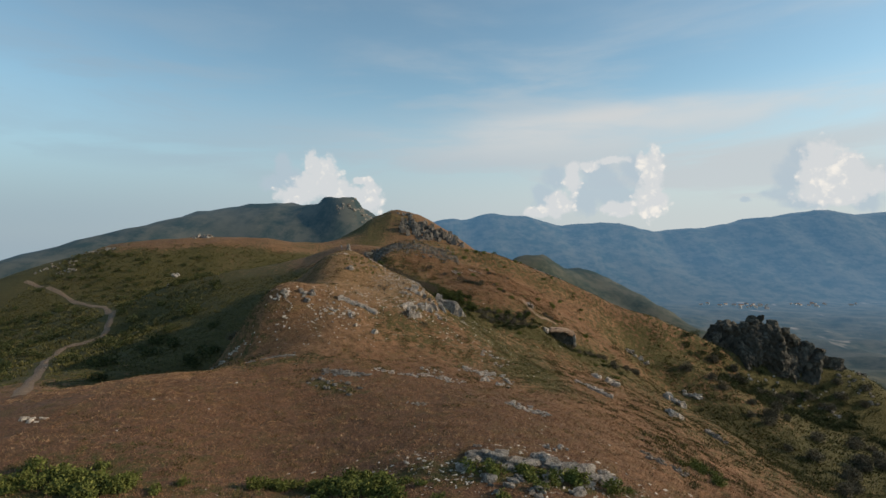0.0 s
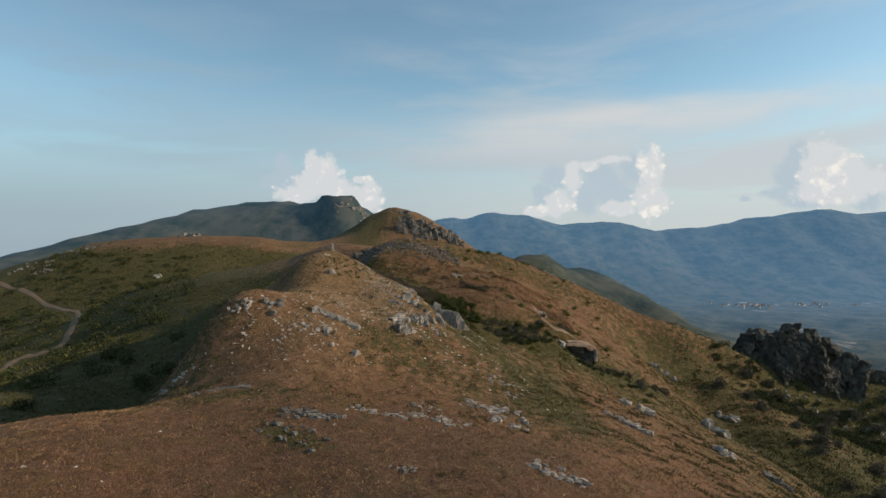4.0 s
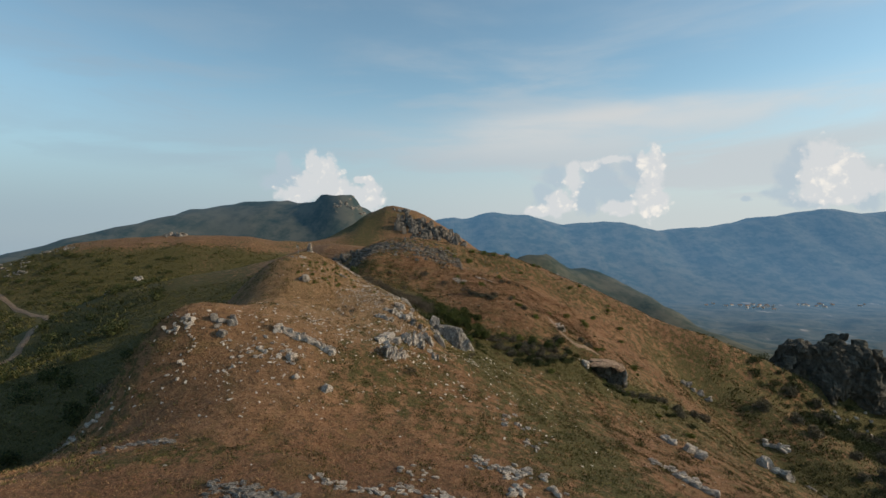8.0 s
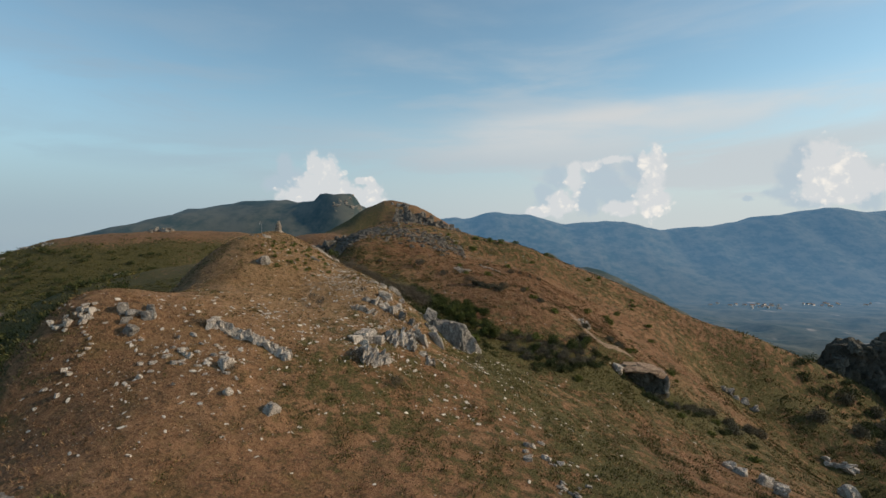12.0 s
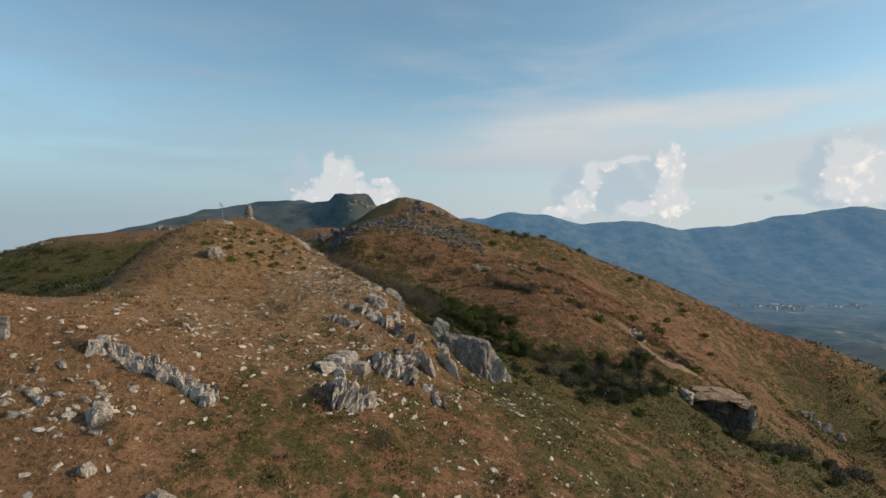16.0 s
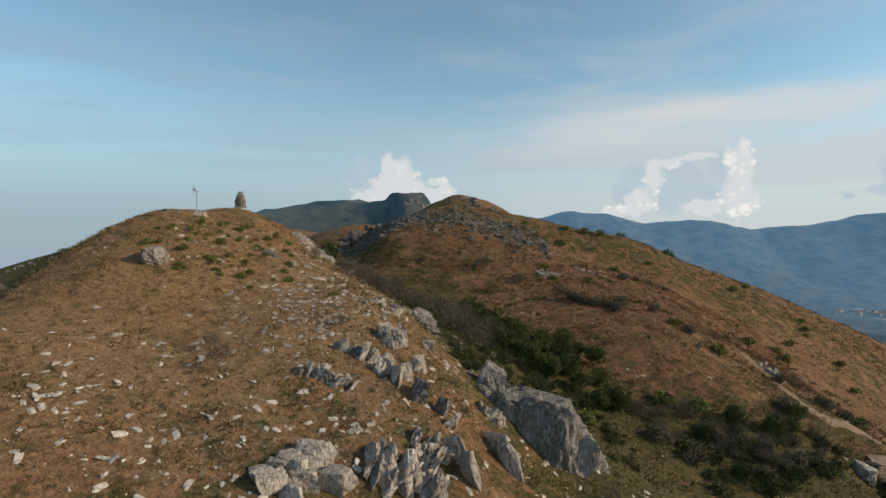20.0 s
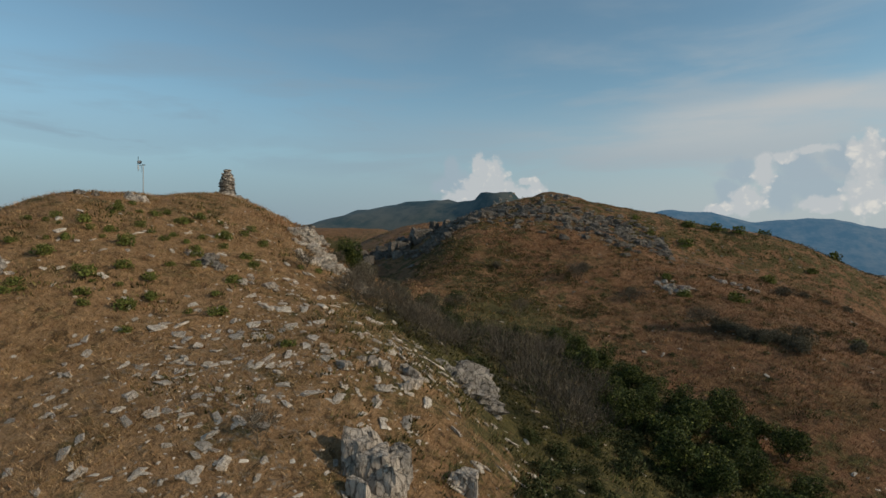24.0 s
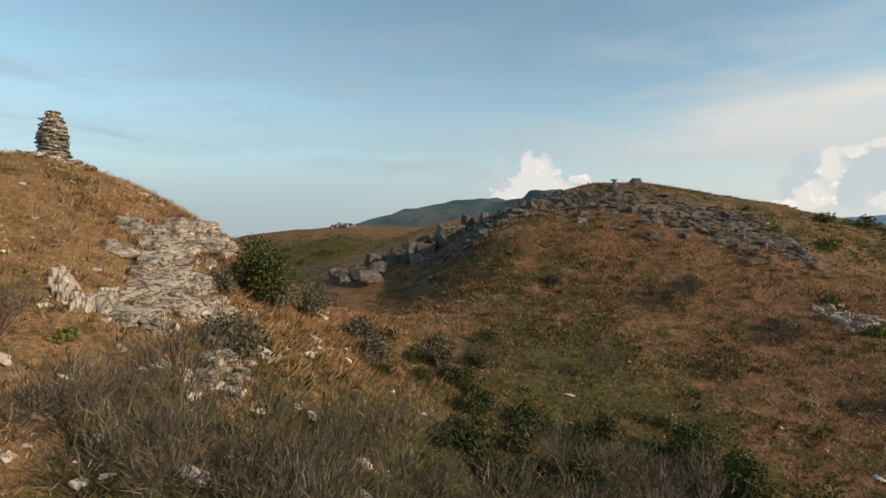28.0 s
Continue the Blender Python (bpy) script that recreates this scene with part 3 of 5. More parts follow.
def ground_at(x, y):
    """Level of the ground sheet at x, y, between its grid lines."""
    i = min(max(int(np.searchsorted(LINES_X, x)) - 1, 0), len(GRID_X) - 2)
    j = min(max(int(np.searchsorted(LINES_Y, y)) - 1, 0), len(GRID_Y) - 2)
    u, v = (x - GRID_X[i]) / (GRID_X[i + 1] - GRID_X[i]), (y - GRID_Y[j]) / (GRID_Y[j + 1] - GRID_Y[j])
    low, high = GRID_Z[j], GRID_Z[j + 1]
    return (low[i] * (1 - u) + low[i + 1] * u) * (1 - v) + (high[i] * (1 - u) + high[i + 1] * u) * v


def slope_at(x, y):
    """The ground's normal."""
    e = 0.8
    dx, dy = ground_at(x + e, y) - ground_at(x - e, y), ground_at(x, y + e) - ground_at(x, y - e)
    return Vector((-dx, -dy, 2 * e)).normalized()


def part(name, bm, mat, parent, label=""):
    me = bpy.data.meshes.new(name)
    bm.to_mesh(me)
    bm.free()
    me.materials.append(mat)
    ob = new(name, me)
    ob.parent = parent
    return tagged(ob, label)


# ---- rocks ----


def rock_mesh(name, seed, detail, cuts, size, rough=0.10, strata=0.0, mat=None, blocky=False):
    """A broken stone of about the given half sizes: a ball or a block cut by planes, then roughened along its layers."""
    rnd = random.Random(seed)
    bm = bmesh.new()
    if blocky:
        bmesh.ops.create_cube(bm, size=2.0)
        bmesh.ops.subdivide_edges(bm, edges=bm.edges[:], cuts=detail, use_grid_fill=True)
    else:
        bmesh.ops.create_icosphere(bm, subdivisions=detail, radius=1.25)
    planes = []
    for k in range(cuts):
        n = Vector((rnd.gauss(0, 1), rnd.gauss(0, 1), rnd.gauss(0, 0.8))).normalized()
        planes.append((n, rnd.uniform(0.72, 1.12) if blocky else rnd.uniform(0.55, 0.95)))
    if not blocky:
        planes += [(Vector((0, 0, 1)), rnd.uniform(0.6, 0.9)), (Vector((0, 0, -1)), 0.8)]
    shear, taper = (rnd.gauss(0, 0.22), rnd.gauss(0, 0.22)), rnd.uniform(0.0, 0.3)
    for v in bm.verts:
        p = v.co.copy()
        if blocky:
            p.x, p.y = p.x * (1 - taper * p.z) + shear[0] * p.z, p.y * (1 - taper * p.z) + shear[1] * p.z
        for n, d in planes:
            over = p.dot(n) - d
            if over > 0:
                p -= n * over
        off = noise.fractal(p * 1.5 + Vector((seed * 3.1, 0, 0)), 0.75, 2.1, 5)
        crack = abs(noise.noise(p * 2.3 + Vector((0, seed * 1.7, 0))))
        off -= 0.9 * max(0.0, 0.16 - crack) / 0.16
        step = p.z * 4.5 + 0.9 * p.x + seed
        layer = (step - math.floor(step) - 0.5) * strata * 2.2
        p *= 1 + rough * off
        p.x, p.y = p.x * (1 + layer), p.y * (1 + layer)
        v.co = Vector((p.x * size[0], p.y * size[1], p.z * size[2]))
    me = bpy.data.meshes.new(name)
    bm.to_mesh(me)
    bm.free()
    me.materials.append(mat or MAT_ROCK)
    return me


def sit(x, y, lift=0.0, turn=0.0, lean=0.6, tip=0.0, scale=1.0):
    """A pose on the ground, leaning with the slope."""
    up = Vector((0, 0, 1)).lerp(slope_at(x, y), lean).normalized()
    q = up.to_track_quat("Z", "Y").to_matrix().to_4x4()
    return Matrix.Translation((x, y, ground_at(x, y) + lift)) @ q @ pose(0, 0, 0, tip, 0, turn) @ Matrix.Diagonal((scale, scale, scale, 1))


def boulder(x, y, size, seed, label, mat=None, detail=4, cuts=9, turn=0.0, tip=0.0, lift=0.2, strata=0.02, rough=0.11, name="boulder"):
    mesh = rock_mesh(name, seed, 22 if detail > 4 else 11, 9, tuple(0.9 * v for v in size), 0.9 * rough, 1.2 * strata, mat, True)
    ob = new(name, mesh)
    ob.matrix_basis = sit(x, y, lift * size[2], turn, 0.3, tip)
    return tagged(ob, label, "rock")


def outcrop(x, y, blocks, label, mat=None, seed=0, name="rock_outcrop", lean=0.0):
    """Bedrock that breaks through the turf; blocks: dx, dy, half sizes, turn, tip."""
    root = new(name)
    root.location = (x, y, ground_at(x, y))
    for k, (dx, dy, sx, sy, sz, turn, tip) in enumerate(blocks):
        ob = new("block", rock_mesh("block", seed * 31 + k, (3 if sx < 0.5 else 4) if y < 180 else 2, 8, (sx * 0.85, sy * 0.85, sz), 0.10, 0.05, mat, True))
        ob.parent = root
        z = ground_at(x + dx, y + dy) - ground_at(x, y)
        ob.matrix_basis = Matrix.Translation((dx, dy, z + 0.25 * sz)) @ pose(0, 0, 0, tip, lean, turn)
    return tagged(root, label, "rock outcrop")


def scattered_blocks(seed, n, along, across, turn, size, tall=0.7, tip=20, slab=0.6):
    rnd = random.Random(seed)
    c, s = math.cos(radians(turn)), math.sin(radians(turn))
    out = []
    for k in range(n):
        u, v = rnd.uniform(-along, along), rnd.gauss(0, across)
        f = size * rnd.uniform(0.55, 1.3)
        out.append((u * c - v * s, u * s + v * c, f, f * slab * rnd.uniform(0.7, 1.2), f * tall * rnd.uniform(0.6, 1.2), turn + rnd.gauss(0, 22), rnd.gauss(0, tip)))
    return out


def rib(x, y, n, along, tall, deep, seed, label):
    """Parallel slabs of steep bedrock, side by side and all leaning one way."""
    rnd = random.Random(seed)
    root = new("rock_rib")
    root.location = (x, y, ground_at(x, y))
    for k in range(n):
        dx, dy = along * (2 * (k + rnd.uniform(-0.4, 0.4)) / n - 1), rnd.gauss(0, 0.35 * deep)
        s = rnd.uniform(0.45, 1.15) * (0.6 + 0.4 * math.cos(1.5 * dx / along))
        ob = new("slab", rock_mesh("slab", seed * 37 + k, 4, 6, (rnd.choice((0.10, 0.16, 0.25, 0.42)), 0.75 * deep * s * rnd.uniform(0.6, 1.2), tall * s), 0.15, 0.05, MAT_ROCK if rnd.random() < 0.85 else MAT_DARK_ROCK, True))
        ob.parent = root
        z = ground_at(x + dx, y + dy) - ground_at(x, y)
        ob.matrix_basis = Matrix.Translation((dx, dy, z + 0.12 * tall * s)) @ pose(0, 0, 0, rnd.gauss(-12, 14), 27 + rnd.gauss(0, 13), rnd.gauss(12, 20))
    return tagged(root, label, "rock outcrop")


def great_boulder(x, y):
    """A rounded wedge of bedrock with a broad smooth face."""
    bm = bmesh.new()
    bmesh.ops.create_icosphere(bm, subdivisions=5, radius=1.0)
    planes = [(Vector((-0.10, -0.93, 0.36)).normalized(), 0.60), (Vector((-0.55, -0.75, -0.1)).normalized(), 0.74), (Vector((0.80, -0.52, 0.2)).normalized(), 0.80), (Vector((0, 0.1, 1)).normalized(), 0.84), (Vector((0.75, 0.1, 0.62)).normalized(), 0.90)]
    for v in bm.verts:
        p = v.co.copy()
        p = Vector([math.copysign(abs(c) ** 0.72, c) for c in p])
        for n, d in planes:
            over = p.dot(n) - d
            if over > 0:
                p -= n * over * 0.93
        big = noise.fractal(p * 1.3 + Vector((4, 0, 0)), 0.8, 2.1, 4)
        groove = abs(noise.noise(Vector((p.x * 5.0 + 1.6 * p.z, p.y * 5.0, p.z * 1.0))))
        split = abs(noise.noise(Vector((p.x * 1.6, 7.0, p.z * 2.2))))
        p *= 1 + 0.07 * big - 0.09 * max(0, 0.22 - groove) / 0.22 - 0.06 * max(0, 0.07 - split) / 0.07
        v.co = Vector((p.x * 6.3, p.y * 4.6, p.z * 6.3))
    root = part("boulder", bm, MAT_FACE, None)
    root.matrix_basis = Matrix.Translation((x - 1.2, y - 1.0, 17.6)) @ pose(0, 0, 0, 0, 9, -10)
    return tagged(root, "huge grey boulder with a sheer streaked face on the spur", "rock")


def rock_shelter(x, y):
    """A turf-topped slab of rock over a dark hollow."""
    root = new("rock_shelter")
    root.location = (x, y, 8.0)
    for k, (name, dx, dy, z, sx, sy, sz, turn, tip, lean, mat) in enumerate([
        ("roof_slab", -3.6, -1.2, 2.2, 2.3, 2.4, 0.36, 8, 6, 4, MAT_TRACK), ("roof_slab", -0.6, -1.6, 2.1, 2.4, 2.6, 0.42, -4, 8, 2, MAT_TRACK), ("roof_slab", 2.3, -1.5, 1.9, 2.3, 2.5, 0.42, 6, 8, 8, MAT_TRACK), ("roof_slab", 4.6, -1.2, 1.1, 1.5, 2.2, 0.42, -6, 8, 28, MAT_TRACK),
        ("side_slab", 5.6, -1.4, -0.8, 0.45, 1.9, 1.9, 4, 4, -6, MAT_ROCK), ("side_slab", 5.2, -1.8, -2.8, 0.5, 1.6, 1.5, 10, 0, -18, MAT_ROCK), ("side_slab", -5.2, -2.2, 0.4, 0.7, 1.6, 1.8, 0, 10, 22, MAT_ROCK), ("side_slab", -3.6, -4.4, -1.2, 1.3, 0.9, 0.6, 20, 14, 24, MAT_ROCK),
        # near-black face and back rocks deepen the hollow's shade by colour
        ("face_rock", 1.2, 0.2, -0.7, 4.4, 2.6, 2.7, 3, -6, 6, MAT_CRAG), ("face_rock", 3.6, -0.5, -1.4, 2.0, 2.0, 2.0, -20, -4, -8, MAT_CRAG),
        ("back_wall", -1.5, 2.0, -1.0, 3.6, 2.2, 3.0, 4, 0, 0, MAT_CRAG), ("back_wall", 2.6, 2.2, -1.6, 3.4, 2.2, 3.2, -6, 0, 0, MAT_CRAG),
    ]):
        ob = new(name, rock_mesh(name, 330 + k, 10, 6, (sx, sy, sz), 0.08, 0.04, mat, True))
        ob.parent = root
        ob.matrix_basis = Matrix.Translation((dx, dy, z)) @ pose(0, 0, 0, tip, lean, turn)
    return tagged(root, "overhanging rock ledge with a dark shaded hollow beneath", "rock outcrop")


def build_rocks():
    # the great block at the end of the spur, its broad face to the south
    great_boulder(0.5, 142.2)
    boulder(3.6, 140.0, (1.5, 1.3, 1.8), 4, "broken grey rock at the foot of a huge boulder", MAT_ROCK, 4, 9, 40)
    boulder(-2.6, 141.6, (1.1, 1.3, 1.5), 9, "grey rock leaning on a huge boulder", MAT_DARK_ROCK, 4, 8, 10, 15)
    outcrop(-11.0, 125.4, scattered_blocks(11, 13, 1.7, 0.5, 10, 0.95, 0.6, 8), "layered pale rock outcrop above a slabby rib", MAT_ROCK, 5)
    rib(-9.6, 121.8, 34, 2.3, 1.1, 1.5, 51, "rib of grey slabs leaning over side by side")
    rib(-6.3, 127.8, 40, 2.0, 1.2, 1.2, 52, "rib of pale upright slabs on the spur")
    rib(-5.3, 130.6, 14, 1.0, 0.9, 1.1, 53, "thin pale slabs standing in dry grass")
    rib(-2.4, 126.8, 8, 1.0, 0.6, 0.9, 54, "low pale slabs in dry grass")
    rib(-2.2, 138.0, 7, 0.9, 0.6, 0.8, 55, "pale slabs beside a huge boulder")
    rib(-8.6, 135.6, 8, 1.0, 0.9, 0.9, 56, "grey slabs on the spur")
    rib(-10.6, 136.4, 12, 2.0, 0.9, 0.8, 57, "broken grey slabs along the spur")
    rib(-12.2, 132.8, 12, 1.9, 0.8, 0.7, 58, "low broken slabs along the spur")
    # upright plates along the spur
    rnd = random.Random(8)
    for k, (x, y) in enumerate([(-10.1, 140.5), (-9.2, 140.7), (-7.4, 137.7), (-5.3, 134.4), (-4.5, 133.6), (-6.9, 134.6)]):
        boulder(x, y, (rnd.uniform(0.5, 0.9), rnd.uniform(0.35, 0.6), rnd.uniform(0.7, 1.2)), 40 + k, "angular grey rock standing in dry grass on the spur", (MAT_ROCK, MAT_DARK_ROCK)[k % 2], 3, 8, rnd.uniform(0, 180), rnd.uniform(-25, 25), 0.25, 0.03, 0.12, "rock")
    for k, (x, y) in enumerate([(-3.9, 131.0), (-1.8, 134.6), (-1.1, 134.0), (-3.2, 130.2)]):
        boulder(x, y, (rnd.uniform(0.16, 0.3), rnd.uniform(0.6, 0.9), rnd.uniform(0.8, 1.3)), 60 + k, "thin upright slab of pale rock leaning over", MAT_ROCK, 3, 7, rnd.uniform(-20, 25), rnd.uniform(-35, -12), 0.3, 0.0, 0.08, "rock_slab")
    # the overhanging block on the east slope
    rock_shelter(39.6, 166.4)
    boulder(34.8, 163.0, (1.5, 1.2, 1.3), 16, "tan rock under the path on the slope", MAT_ROCK, 3, 8, 30)
    outcrop(31.6, 176.4, scattered_blocks(17, 11, 2.6, 0.8, 75, 0.64, 0.7), "pale rock rib above a trodden path", MAT_ROCK, 6)
    outcrop(81, 204.6, scattered_blocks(18, 17, 5.5, 1.2, -20, 1.20, 0.6), "dark rock rib on the grassy east slope", MAT_DARK_ROCK, 7)
    outcrop(48, 136, scattered_blocks(19, 17, 4.5, 1.4, -35, 1.20, 0.7), "grey rock outcrop in heath on the east slope", MAT_ROCK, 8)
    outcrop(75, 150, scattered_blocks(20, 8, 3.0, 1.5, -40, 1.70, 0.8), "grey broken rock on the steep slope", MAT_ROCK, 9)
    outcrop(95, 166, scattered_blocks(21, 6, 2.5, 1.2, -30, 1.60, 0.7), "dark broken rock on the steep slope", MAT_DARK_ROCK, 10)
    outcrop(97, 188, scattered_blocks(22, 10, 3.0, 1.0, -30, 1.20, 0.6), "pale rock rib low on the slope", MAT_ROCK, 11)
    outcrop(11, 89, scattered_blocks(23, 17, 3.5, 1.6, -25, 0.72, 0.5), "low pale rocks in tan grass", MAT_ROCK, 12)
    outcrop(10.6, 112, scattered_blocks(24, 13, 2.2, 1.6, -40, 0.48, 0.5), "flat pale rocks bedded in the grass", MAT_ROCK, 13)
    outcrop(-21, 73.5, scattered_blocks(25, 23, 7.5, 1.6, -30, 0.64, 0.45), "dark ledges of bedrock in the tan grass", MAT_DARK_ROCK, 14)
    outcrop(11, 31.5, scattered_blocks(26, 64, 9.0, 1.6, -3, 1.25, 0.45, 12), "broad grey outcrop of broken rock on the near dome", MAT_FACE, 15)
    outcrop(14, 41, scattered_blocks(27, 10, 1.5, 1.2, -60, 0.48, 0.6), "small pale rocks beside the outcrop", MAT_ROCK, 16)
    outcrop(-61.5, 47.5, scattered_blocks(28, 11, 2.2, 1.2, 30, 0.48, 0.6), "scattered pale rocks at the edge of the dome", MAT_ROCK, 17)
    outcrop(9, 26, scattered_blocks(29, 23, 6.0, 2.0, -12, 0.72, 0.5), "broken grey ledges sunk in dark heath", MAT_DARK_ROCK, 33)
    outcrop(39.7, 111.1, scattered_blocks(63, 26, 3.2, 1.0, -50, 0.85, 0.7), "pale rock outcrop on the green east slope", MAT_ROCK, 64)
    outcrop(62.3, 119.9, scattered_blocks(64, 16, 2.0, 1.2, -60, 1.0, 0.8), "broken pale rock low on the east slope", MAT_ROCK, 65)
    outcrop(72.4, 116.5, scattered_blocks(65, 14, 2.2, 1.0, -50, 0.95, 0.7), "grey rocks in scrub on the east slope", MAT_DARK_ROCK, 66)
    outcrop(34, 52, scattered_blocks(66, 22, 4.0, 1.0, -55, 0.6, 0.5), "low grey rocks beside green scrub", MAT_DARK_ROCK, 67)
    outcrop(13.5, 106, scattered_blocks(67, 14, 1.6, 1.2, -30, 0.5, 0.45), "patch of flat pale rocks in the grass", MAT_ROCK, 68)
    # ledges of the near dome
    outcrop(-20.8, 81.2, scattered_blocks(200, 44, 5.0, 0.7, -6, 0.55, 0.42, 12), "dark broken ledge in the tan grass", MAT_DARK_ROCK, 200)
    outcrop(-40.2, 93.6, scattered_blocks(201, 34, 6.0, 0.6, -4, 0.50, 0.42, 12), "low dark ledge along the saddle", MAT_DARK_ROCK, 201)
    outcrop(-10.2, 84.2, scattered_blocks(202, 44, 6.0, 0.9, -8, 0.45, 0.42, 12), "strip of pale broken bedrock in tan grass", MAT_ROCK, 202)
    outcrop(-0.7, 84.7, scattered_blocks(203, 40, 5.0, 1.0, -12, 0.45, 0.42, 12), "scattered pale bedrock on the dome", MAT_ROCK, 203)
    outcrop(10.9, 95.2, scattered_blocks(204, 24, 2.6, 0.8, -30, 0.50, 0.42, 12), "pale rocks along the edge of the dome", MAT_ROCK, 204)
    outcrop(14.3, 65.1, scattered_blocks(205, 40, 4.0, 1.0, -35, 0.55, 0.42, 12), "grey broken rocks down the edge of the dome", MAT_ROCK, 205)
    outcrop(-4.7, 62.6, scattered_blocks(206, 16, 1.2, 0.8, 60, 0.40, 0.42, 12), "dark rocks beside a worn line in the grass", MAT_DARK_ROCK, 206)
    outcrop(-55.1, 106.3, scattered_blocks(207, 30, 5.0, 0.7, 10, 0.50, 0.42, 12), "low pale rocks at the rim of the dark hollow", MAT_ROCK, 207)
    outcrop(6.8, 95.2, scattered_blocks(208, 40, 4.0, 1.0, -15, 0.50, 0.42, 12), "pale broken bedrock on the east side of the dome", MAT_ROCK, 208)
    outcrop(37.3, 116.2, scattered_blocks(209, 34, 2.8, 0.9, -30, 0.60, 0.42, 12), "grey outcrop on the green east side", MAT_ROCK, 209)
    outcrop(-3.4, 89.8, scattered_blocks(210, 20, 3.0, 0.8, -10, 0.40, 0.42, 12), "low pale rocks in the grass of the dome", MAT_ROCK, 210)
    outcrop(-22.0, 81.8, scattered_blocks(211, 30, 4.0, 0.8, -8, 0.45, 0.42, 12), "grey ledge in the grass of the dome", MAT_DARK_ROCK, 211)
    # the knoll
    outcrop(-24.2, 117.7, scattered_blocks(31, 84, 5.4, 0.42, -7, 0.52, 1.05, 12, 0.5), "long broken ledge of pale rock across the knoll", MAT_ROCK, 18)
    outcrop(-37.6, 116.4, scattered_blocks(32, 11, 2.0, 0.8, 5, 0.76, 0.8), "dark blocky ledge on the knoll", MAT_DARK_ROCK, 19)
    outcrop(-44, 115.2, scattered_blocks(33, 20, 1.8, 1.2, 70, 0.55, 0.6), "pale rock rim at the edge of the knoll", MAT_ROCK, 20)
    outcrop(-42.6, 110, scattered_blocks(34, 18, 3.4, 0.6, 70, 0.36, 0.5), "pale rock rim above the dark hollow", MAT_ROCK, 21)
    outcrop(-30, 112.6, scattered_blocks(35, 44, 5.5, 1.8, 10, 0.44, 0.55), "jumble of flat pale rocks on the knoll", MAT_ROCK, 22)
    boulder(-25.0, 112.3, (0.95, 0.8, 0.85), 71, "rounded pale boulder on the knoll", MAT_ROCK, 4, 8, 20)
    boulder(-23.3, 108.2, (0.6, 0.5, 0.6), 72, "small pale boulder in tan grass", MAT_ROCK, 3, 8)
    boulder(-18.2, 107.6, (1.0, 0.8, 0.75), 73, "white lone boulder in tan grass", MAT_ROCK, 4, 9, 30)
    boulder(-30.6, 142.4, (1.3, 1.0, 0.95), 74, "grey layered boulder on the side of the cairn hill", MAT_DARK_ROCK, 4, 9, 10, 0, 0.3, 0.05)
    # east edge of the cairn hill
    outcrop(-26.8, 165.6, scattered_blocks(36, 80, 4.4, 0.5, 118, 0.66, 0.42, 7, 0.8), "pale layered cliff at the brow of the cairn hill", MAT_BEDDED, 23)
    outcrop(-22.9, 161.2, scattered_blocks(37, 60, 2.8, 0.5, 112, 0.56, 0.42, 7, 0.8), "pale stepped cliff below the brow", MAT_BEDDED, 24)
    outcrop(-19.8, 160.4, scattered_blocks(38, 30, 2.0, 0.4, 118, 0.40, 0.4, 8, 0.8), "low pale rock edge beside the gully", MAT_BEDDED, 25)
    outcrop(-22.6, 158.6, scattered_blocks(39, 11, 1.1, 0.4, 50, 0.32, 0.9), "pale rocks in bleached grass under the cliff", MAT_ROCK, 26)
    boulder(-10.4, 152.4, (1.35, 2.3, 1.9), 75, "craggy grey ledge with turf on top above the gully", MAT_DARK_ROCK, 5, 10, 14, -4, -0.52, 0.05, 0.20)
    outcrop(-9.8, 140.6, scattered_blocks(72, 13, 0.75, 0.5, 25, 0.62, 1.15, 8, 0.55), "split white boulder on the rocky slope", MAT_ROCK, 51)
    boulder(-7.4, 142.2, (0.7, 0.6, 0.55), 77, "white rock on the rocky slope", MAT_ROCK, 3, 8)
    outcrop(-12.4, 146.2, scattered_blocks(40, 11, 1.6, 0.7, 20, 0.40, 0.7), "upright pale rocks on the slope", MAT_ROCK, 27)
    outcrop(-23.4, 149.8, scattered_blocks(41, 8, 0.7, 0.3, 0, 0.44, 0.35, 6), "stack of flat grey rocks in the grass", MAT_DARK_ROCK, 28)
    outcrop(-34.3, 155.0, scattered_blocks(58, 7, 0.7, 0.3, 20, 0.40, 0.7, 10), "grey rock knob beside the mast", MAT_ROCK, 45)
    outcrop(-35.6, 152.8, scattered_blocks(59, 6, 0.7, 0.3, 0, 0.34, 0.6, 10), "low grey rocks at the top of the hill", MAT_DARK_ROCK, 46)
    outcrop(-24.9, 150.3, scattered_blocks(68, 12, 0.9, 0.35, 20, 0.34, 0.35, 6), "stack of flat dark stones among green cushions", MAT_DARK_ROCK, 47)
    outcrop(-20.9, 150.0, scattered_blocks(69, 12, 1.1, 0.4, -15, 0.30, 0.45, 8), "pale flat rocks in the dry slope", MAT_ROCK, 48)
    outcrop(3.4, 198.4, scattered_blocks(70, 30, 2.2, 1.2, -30, 0.42, 0.6), "grey rubble beside a bush on the far slope", MAT_ROCK, 49)
    outcrop(12.0, 205.5, scattered_blocks(71, 18, 3.4, 0.5, -25, 0.40, 0.5), "thin pale ledge on the far slope", MAT_ROCK, 50)
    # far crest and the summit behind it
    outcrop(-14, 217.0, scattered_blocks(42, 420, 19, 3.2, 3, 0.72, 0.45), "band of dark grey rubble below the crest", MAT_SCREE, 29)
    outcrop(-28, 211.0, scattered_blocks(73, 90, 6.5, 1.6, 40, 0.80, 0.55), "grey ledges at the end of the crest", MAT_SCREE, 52)
